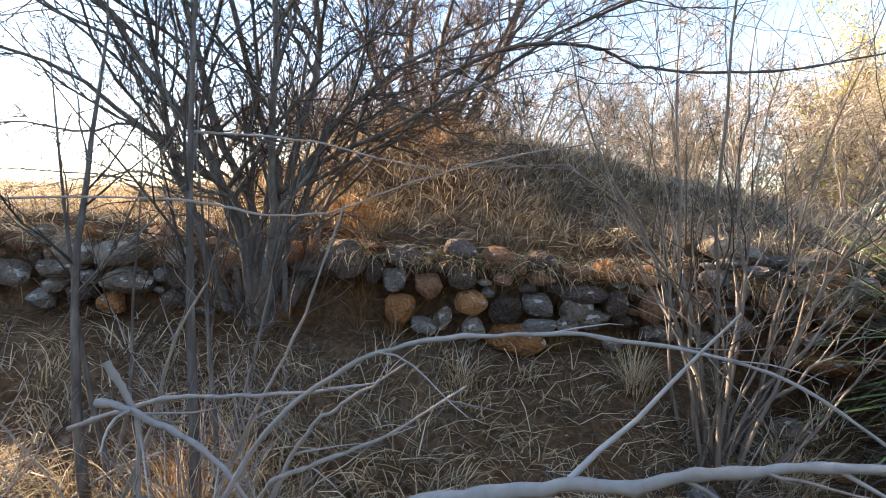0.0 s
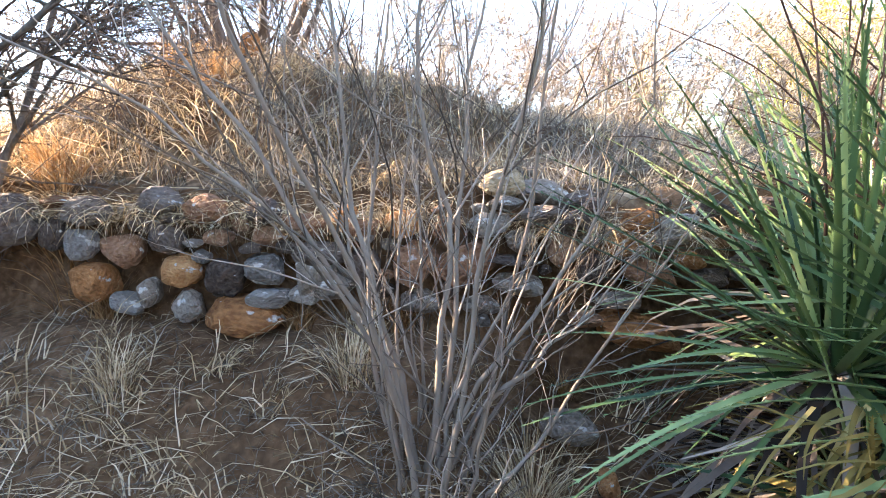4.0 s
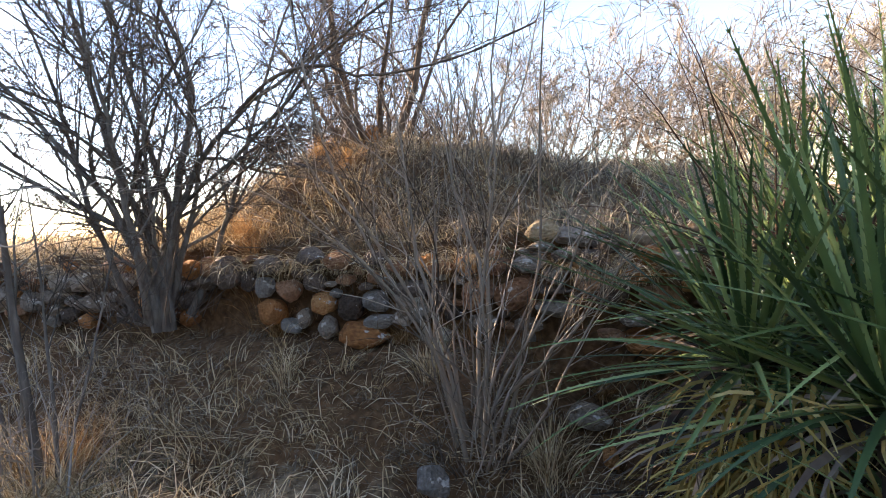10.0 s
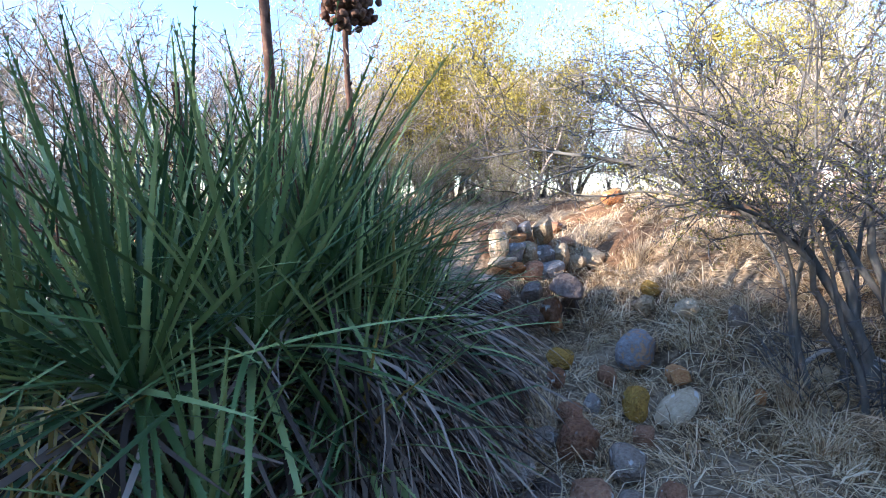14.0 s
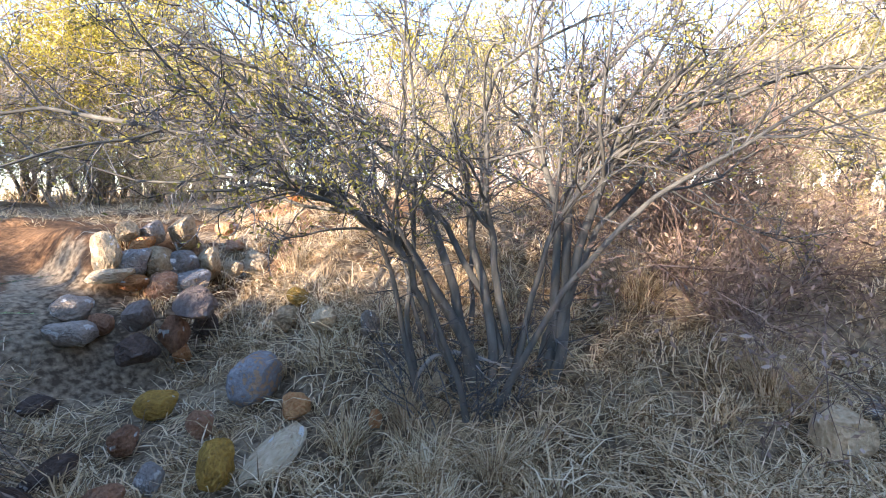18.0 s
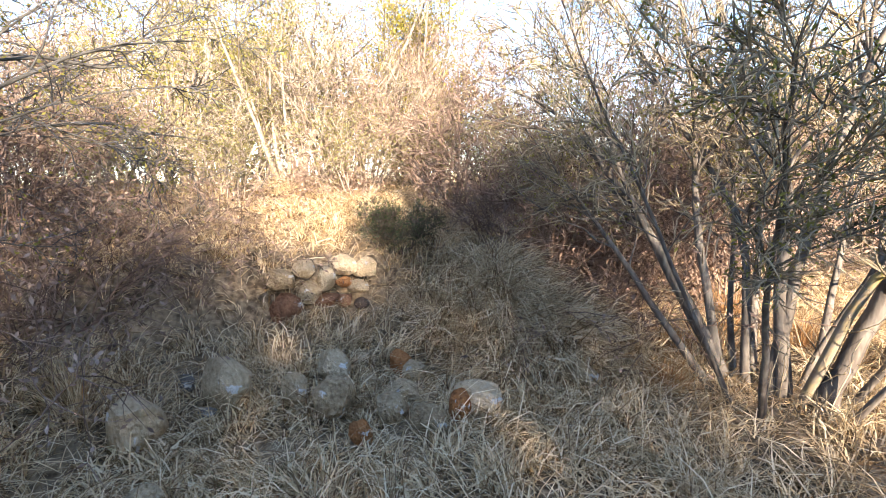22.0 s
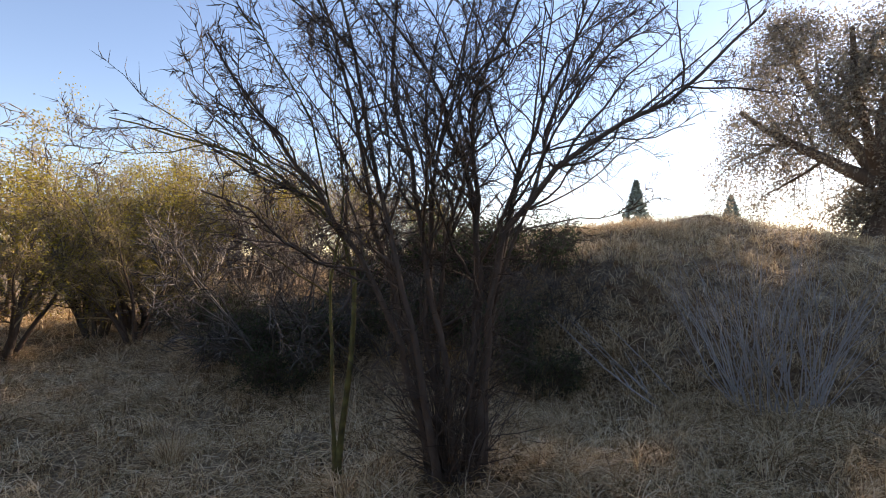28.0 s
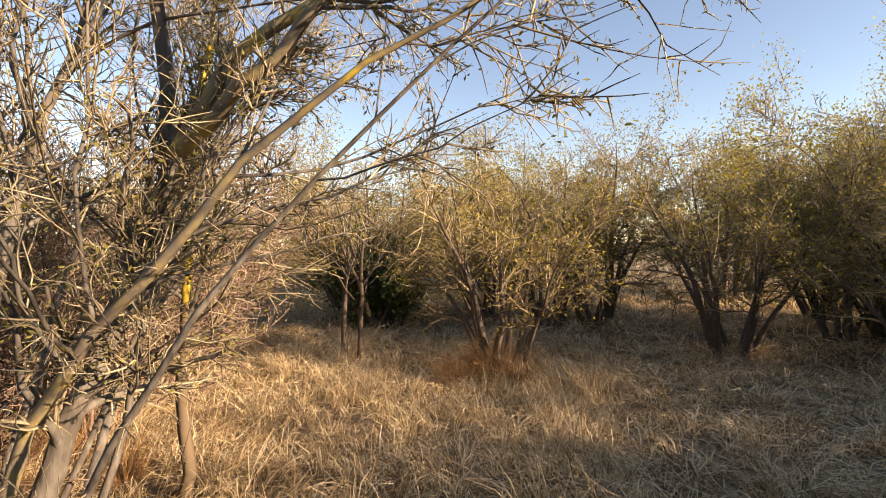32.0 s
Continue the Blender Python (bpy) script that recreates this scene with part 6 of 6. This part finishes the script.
dead_branch("slanting bleached dead stick", [(-2.9, 0.3, 0.35), (-2.6, 0.2, 0.85), (-2.35, 0.1, 1.25), (-2.2, 0.05, 1.6)], 0.008, 94, 5)
dead_branch("slanting bleached dead stick", [(-3.3, 0.3, 0.35), (-3.0, 0.2, 0.8), (-2.8, 0.1, 1.15), (-2.65, 0.05, 1.35)], 0.009, 95, 5)
dead_branch("thin long horizontal twig", [(-4.08, 0.4, 1.55), (-3.58, 0.4, 1.58), (-3.0, 0.4, 1.59), (-2.7, 0.4, 1.54), (-2.4, 0.4, 1.58), (-2.07, 0.4, 1.71), (-1.81, 0.4, 1.78), (-1.46, 0.4, 1.84)], 0.006, 87, 6)
dead_branch("thin long horizontal twig", [(-3.25, 0.6, 1.88), (-2.77, 0.6, 1.85), (-2.41, 0.6, 1.78), (-2.09, 0.6, 1.74)], 0.006, 88, 5)
dead_branch("long wavy dark branch overhead", [(-2.41, 1.6, 2.33), (-2.09, 1.6, 2.47), (-1.84, 1.6, 2.51), (-1.55, 1.6, 2.48), (-1.35, 1.6, 2.37), (-1.05, 1.6, 2.33), (-0.66, 1.6, 2.33), (-0.29, 1.6, 2.39)], 0.013, 92, 16, M_DARKBARK)
dead_branch("arched pale root over the straw", [(4.62, 0.95, 0.36), (4.68, 0.85, 0.52), (4.75, 0.72, 0.58), (4.84, 0.5, 0.52), (4.95, 0.25, 0.36)], 0.016, 89, 3)
dead_branch("dry sticks lying in the straw", [(-0.4, 1.1, 0.2), (0.1, 1.25, 0.24), (0.7, 1.2, 0.22)], 0.008, 90, 2)
dead_branch("dry sticks lying in the straw", [(-0.3, 1.35, 0.24), (0.3, 1.32, 0.28), (0.8, 1.4, 0.24)], 0.007, 91, 2)
for k in range(7):
    x, y = -3.9 + rr.uniform(-0.2, 0.2), -2.5 + rr.uniform(-0.25, 0.25)
    z = float(height(x, y))
    a = -2.6 + 0.16 * k
    dead_branch("pale dead stick fallen on the slope", [(x, y, z + 0.03), (x + 0.5 * math.cos(a), y + 0.5 * math.sin(a), z + 0.32), (x + 1.2 * math.cos(a), y + 1.3 * math.sin(a), z + 0.62 + 0.05 * k)], 0.011, 120 + k, 6, M_BROOM)
for k in range(9):
    a = rr.uniform(0, 6.3)
    x, y = -3.3 + rr.uniform(-0.6, 0.7), 0.2 + rr.uniform(-0.5, 0.5)
    z = float(height(x, y))
    dead_branch("grey dead stick in the straw", [(x, y, z + 0.05), (x + 0.3 * math.cos(a), y + 0.3 * math.sin(a), z + 0.3), (x + 0.7 * math.cos(a), y + 0.7 * math.sin(a), z + 0.42)], 0.008, 140 + k, 3)

# ---- tussocks ----


def tussock(x, y, size, n, seed, label="upright tussock of dry straw-coloured grass", mat=M_STRAW):
    rng = np.random.default_rng(seed)
    a = rng.uniform(0, 6.3, n)
    r = rng.uniform(0, 0.28, n) * size
    qx, qy = x + r * np.cos(a), y + r * np.sin(a)
    p = np.stack([qx, qy, height(qx, qy) - 0.01], -1)
    V, Q = ribbons(p, a + rng.normal(0, 0.5, n), rng.uniform(0.35, 1.0, n) * size, rng.uniform(0.003, 0.007, n), rng.uniform(0.9, 1.5, n), -rng.uniform(0.2, 1.3, n), rng)
    tagged(part("grass_tussock", fast_mesh("grass_tussock", V, Q), mat), label, "grass tussock", "tussocks", kind="stuff")


for k, (x, y, s, n) in enumerate([(-3.2, 0.55, 0.75, 230), (-2.9, 0.35, 0.4, 200), (3.1, -10.0, 0.7, 400), (3.6, -9.8, 0.5, 200), (5.1, -5.3, 0.5, 260), (4.9, -4.9, 0.35, 160), (5.5, -10.2, 0.6, 260), (1.9, -9.2, 0.5, 260), (2.4, -8.8, 0.4, 200), (5.6, 3.0, 0.45, 220)]):
    tussock(x, y, s, n, 600 + k)
for k, (x, y, s, n) in enumerate([(5.9, 2.2, 0.4, 200), (4.2, 1.1, 0.35, 220), (4.5, 0.9, 0.4, 260), (4.4, 0.3, 0.4, 260), (4.2, 0.6, 0.3, 200), (3.4, -3.0, 0.3, 200), (2.0, -4.6, 0.35, 240), (0.8, -4.2, 0.35, 240), (-0.4, 1.75, 0.4, 240), (-0.1, -5.2, 0.4, 240), (-1.2, 1.9, 0.35, 200), (-2.2, 1.6, 0.3, 160)]):
    tussock(x, y, s, n, 610 + k)

for k, (x, y, s, n) in enumerate([(-3.1, 2.15, 0.42, 230), (-2.8, 2.1, 0.34, 320), (-3.35, 2.3, 0.4, 360), (-1.7, 2.3, 0.26, 260), (-1.15, 2.4, 0.24, 240), (-2.9, 3.2, 0.36, 320), (-3.4, 3.4, 0.4, 340), (-3.3, 0.75, 0.5, 380), (5.2, -5.0, 0.4, 300), (4.75, -4.4, 0.35, 260), (5.3, -5.7, 0.45, 300), (4.9, -6.2, 0.4, 280), (5.7, -6.3, 0.5, 320), (3.6, -9.4, 0.5, 300), (2.7, -9.5, 0.45, 280), (3.3, -10.0, 0.6, 360), (3.0, -9.7, 0.5, 320), (-0.3, 2.55, 0.2, 200)]):
    tussock(x, y, s, n, 700 + k, "tuft of dry grass coloured orange-brown as if in low sun", M_SUNLITGRASS)
shrub("dry_shrub", "low dry shrub of pale brittle stems in straw", "shrub", fan(26, 1.1, 1.0, 0.007, rr, 0.12, (0.1, -0.1)), [dict(P=9, wig=0.10, trop=(0, 0, 0.01)),
      dict(kids=6, span=(0.2, 1), ang=(0.4, 0.9), lr=(0.25, 0.5), rr=0.55, P=5, wig=0.15, trop=UP, rmin=0.002), dict(kids=3, span=(0.2, 1), ang=(0.4, 1.0), lr=(0.3, 0.6), rr=0.6, P=3, wig=0.2, trop=UP, rmin=0.0015)], M_DEADWOOD, M_DEADWOOD, 58, where=on_ground(-3.05, 0.45))
shrub("dry_shrub", "low dry shrub of pale brittle stems in straw", "shrub", fan(18, 1.0, 0.9, 0.006, rr, 0.12), [dict(P=9, wig=0.10, trop=(0, 0, 0.01)),
      dict(kids=6, span=(0.2, 1), ang=(0.4, 0.9), lr=(0.25, 0.5), rr=0.55, P=5, wig=0.15, trop=UP, rmin=0.002)], M_DEADWOOD, M_DEADWOOD, 59, where=on_ground(-4.2, 0.2))

for k, (x, y, s, n) in enumerate([(5.9, -0.1, 0.5, 420), (5.6, -0.9, 0.45, 360)]):
    tussock(x, y, s, n, 740 + k, "thick mat of drooping pale straw on the bank")

# straw that hangs over the wall's lip
rng = np.random.default_rng(91)
n = 9000
lx = rng.uniform(-7.5, 2.0, n)
keep = vnoise(lx, lx * 0, 0.35, 9) + rng.normal(0, 0.12, n) > 0.42
lx = lx[keep]
n = len(lx)
ly = wall_line(lx) + rng.uniform(0.04, 0.36, n)
V, Q = ribbons(np.stack([lx, ly, height(lx, wall_line(lx) + 0.28) + rng.uniform(-0.03, 0.06, n)], -1), rng.normal(-1.4, 0.9, n), rng.uniform(0.08, 0.34, n), rng.uniform(0.003, 0.006, n), rng.uniform(0.0, 0.9, n), -rng.uniform(0.9, 2.3, n), rng, 4)
tagged(part("dry_grass", fast_mesh("dry_grass", V, Q), M_STRAW), "dry straw hanging over the stone wall's lip", "grass", kind="stuff")

# slender saplings and the far conifers
shrub("sapling", "slender bare grey sapling rising from dry grass", "tree", [(0, 0, 0, 0.04, 0.02, 1, 3.2, 0.026), (0.12, 0.05, 0, -0.25, 0.1, 1, 2.4, 0.014), (-0.1, 0.1, 0, 0.3, 0.2, 1, 2.2, 0.012)], [dict(P=12, wig=0.03, trop=UP),
      dict(kids=9, span=(0.35, 1), ang=(0.3, 0.8), lr=(0.2, 0.4), rr=0.5, P=7, wig=0.1, trop=UP), dict(kids=6, span=(0.2, 1), ang=(0.4, 0.9), lr=(0.3, 0.5), rr=0.6, P=4, wig=0.15, trop=UP)], M_BARK, M_BARK, 51, where=on_ground(-3.15, 0.53))
shrub("sapling", "slender bare grey sapling rising from dry grass", "tree", [(0, 0, 0, -0.1, 0.02, 1, 3.0, 0.024), (0.12, 0.05, 0, -0.35, 0.1, 1, 2.4, 0.016), (-0.1, 0.1, 0, 0.3, 0.2, 1, 2.2, 0.012)], [dict(P=12, wig=0.05, trop=UP),
      dict(kids=9, span=(0.35, 1), ang=(0.3, 0.8), lr=(0.2, 0.4), rr=0.5, P=7, wig=0.1, trop=UP), dict(kids=6, span=(0.2, 1), ang=(0.4, 0.9), lr=(0.3, 0.5), rr=0.6, P=4, wig=0.15, trop=UP)], M_BARK, M_BARK, 52, where=on_ground(-3.72, 0.48))
shrub("bare_tree", "small bare tree with two dark leaning trunks", "tree", [(0, 0, 0, 0.12, 0, 1, 2.8, 0.05), (-0.3, 0.1, 0, -0.25, 0.1, 1, 2.8, 0.05)], [dict(P=11, wig=0.07, trop=UP),
      dict(kids=12, span=(0.35, 1), ang=(0.4, 0.9), lr=(0.35, 0.6), rr=0.5, P=7, wig=0.12, trop=UP), dict(kids=9, span=(0.2, 1), ang=(0.4, 1), lr=(0.3, 0.5), rr=0.6, P=4, wig=0.15, trop=UP)], M_DARKBARK, M_BARK, 54, where=on_ground(5.6, -10.4))


def conifer(x, y, tall, seed):
    rng = np.random.default_rng(seed)
    root = tagged(new("conifer_tree"), "distant pointed conifer, coloured pale as if hazed, against the sky", "tree", "far conifers")
    n = 1500
    u = rng.random(n) ** 0.7
    a = rng.uniform(0, 6.3, n)
    r = tall * 0.3 * (1 - u) * rng.uniform(0.5, 1.05, n) + 0.05
    part("crown", fast_mesh("crown", *leaf_quads(np.stack([r * np.cos(a), r * np.sin(a), tall * (0.1 + 0.9 * u)], -1), np.full(n, tall * 0.03), rng)), M_HAZYCONIFER, root)
    s = np.linspace(0, 1, 6)
    part("trunk", fast_mesh("trunk", *tubes(np.stack([0 * s, 0 * s, tall * 0.95 * s], -1)[None], tall * 0.02 * (1 - 0.9 * s)[None], 6, rng)), M_DARKBARK, root)
    root.matrix_basis = on_ground(x, y)


conifer(-33.5, -11.8, 6.2, 1)
conifer(-36, 2.5, 6.0, 2)
conifer(-30, -5.5, 3.5, 3)
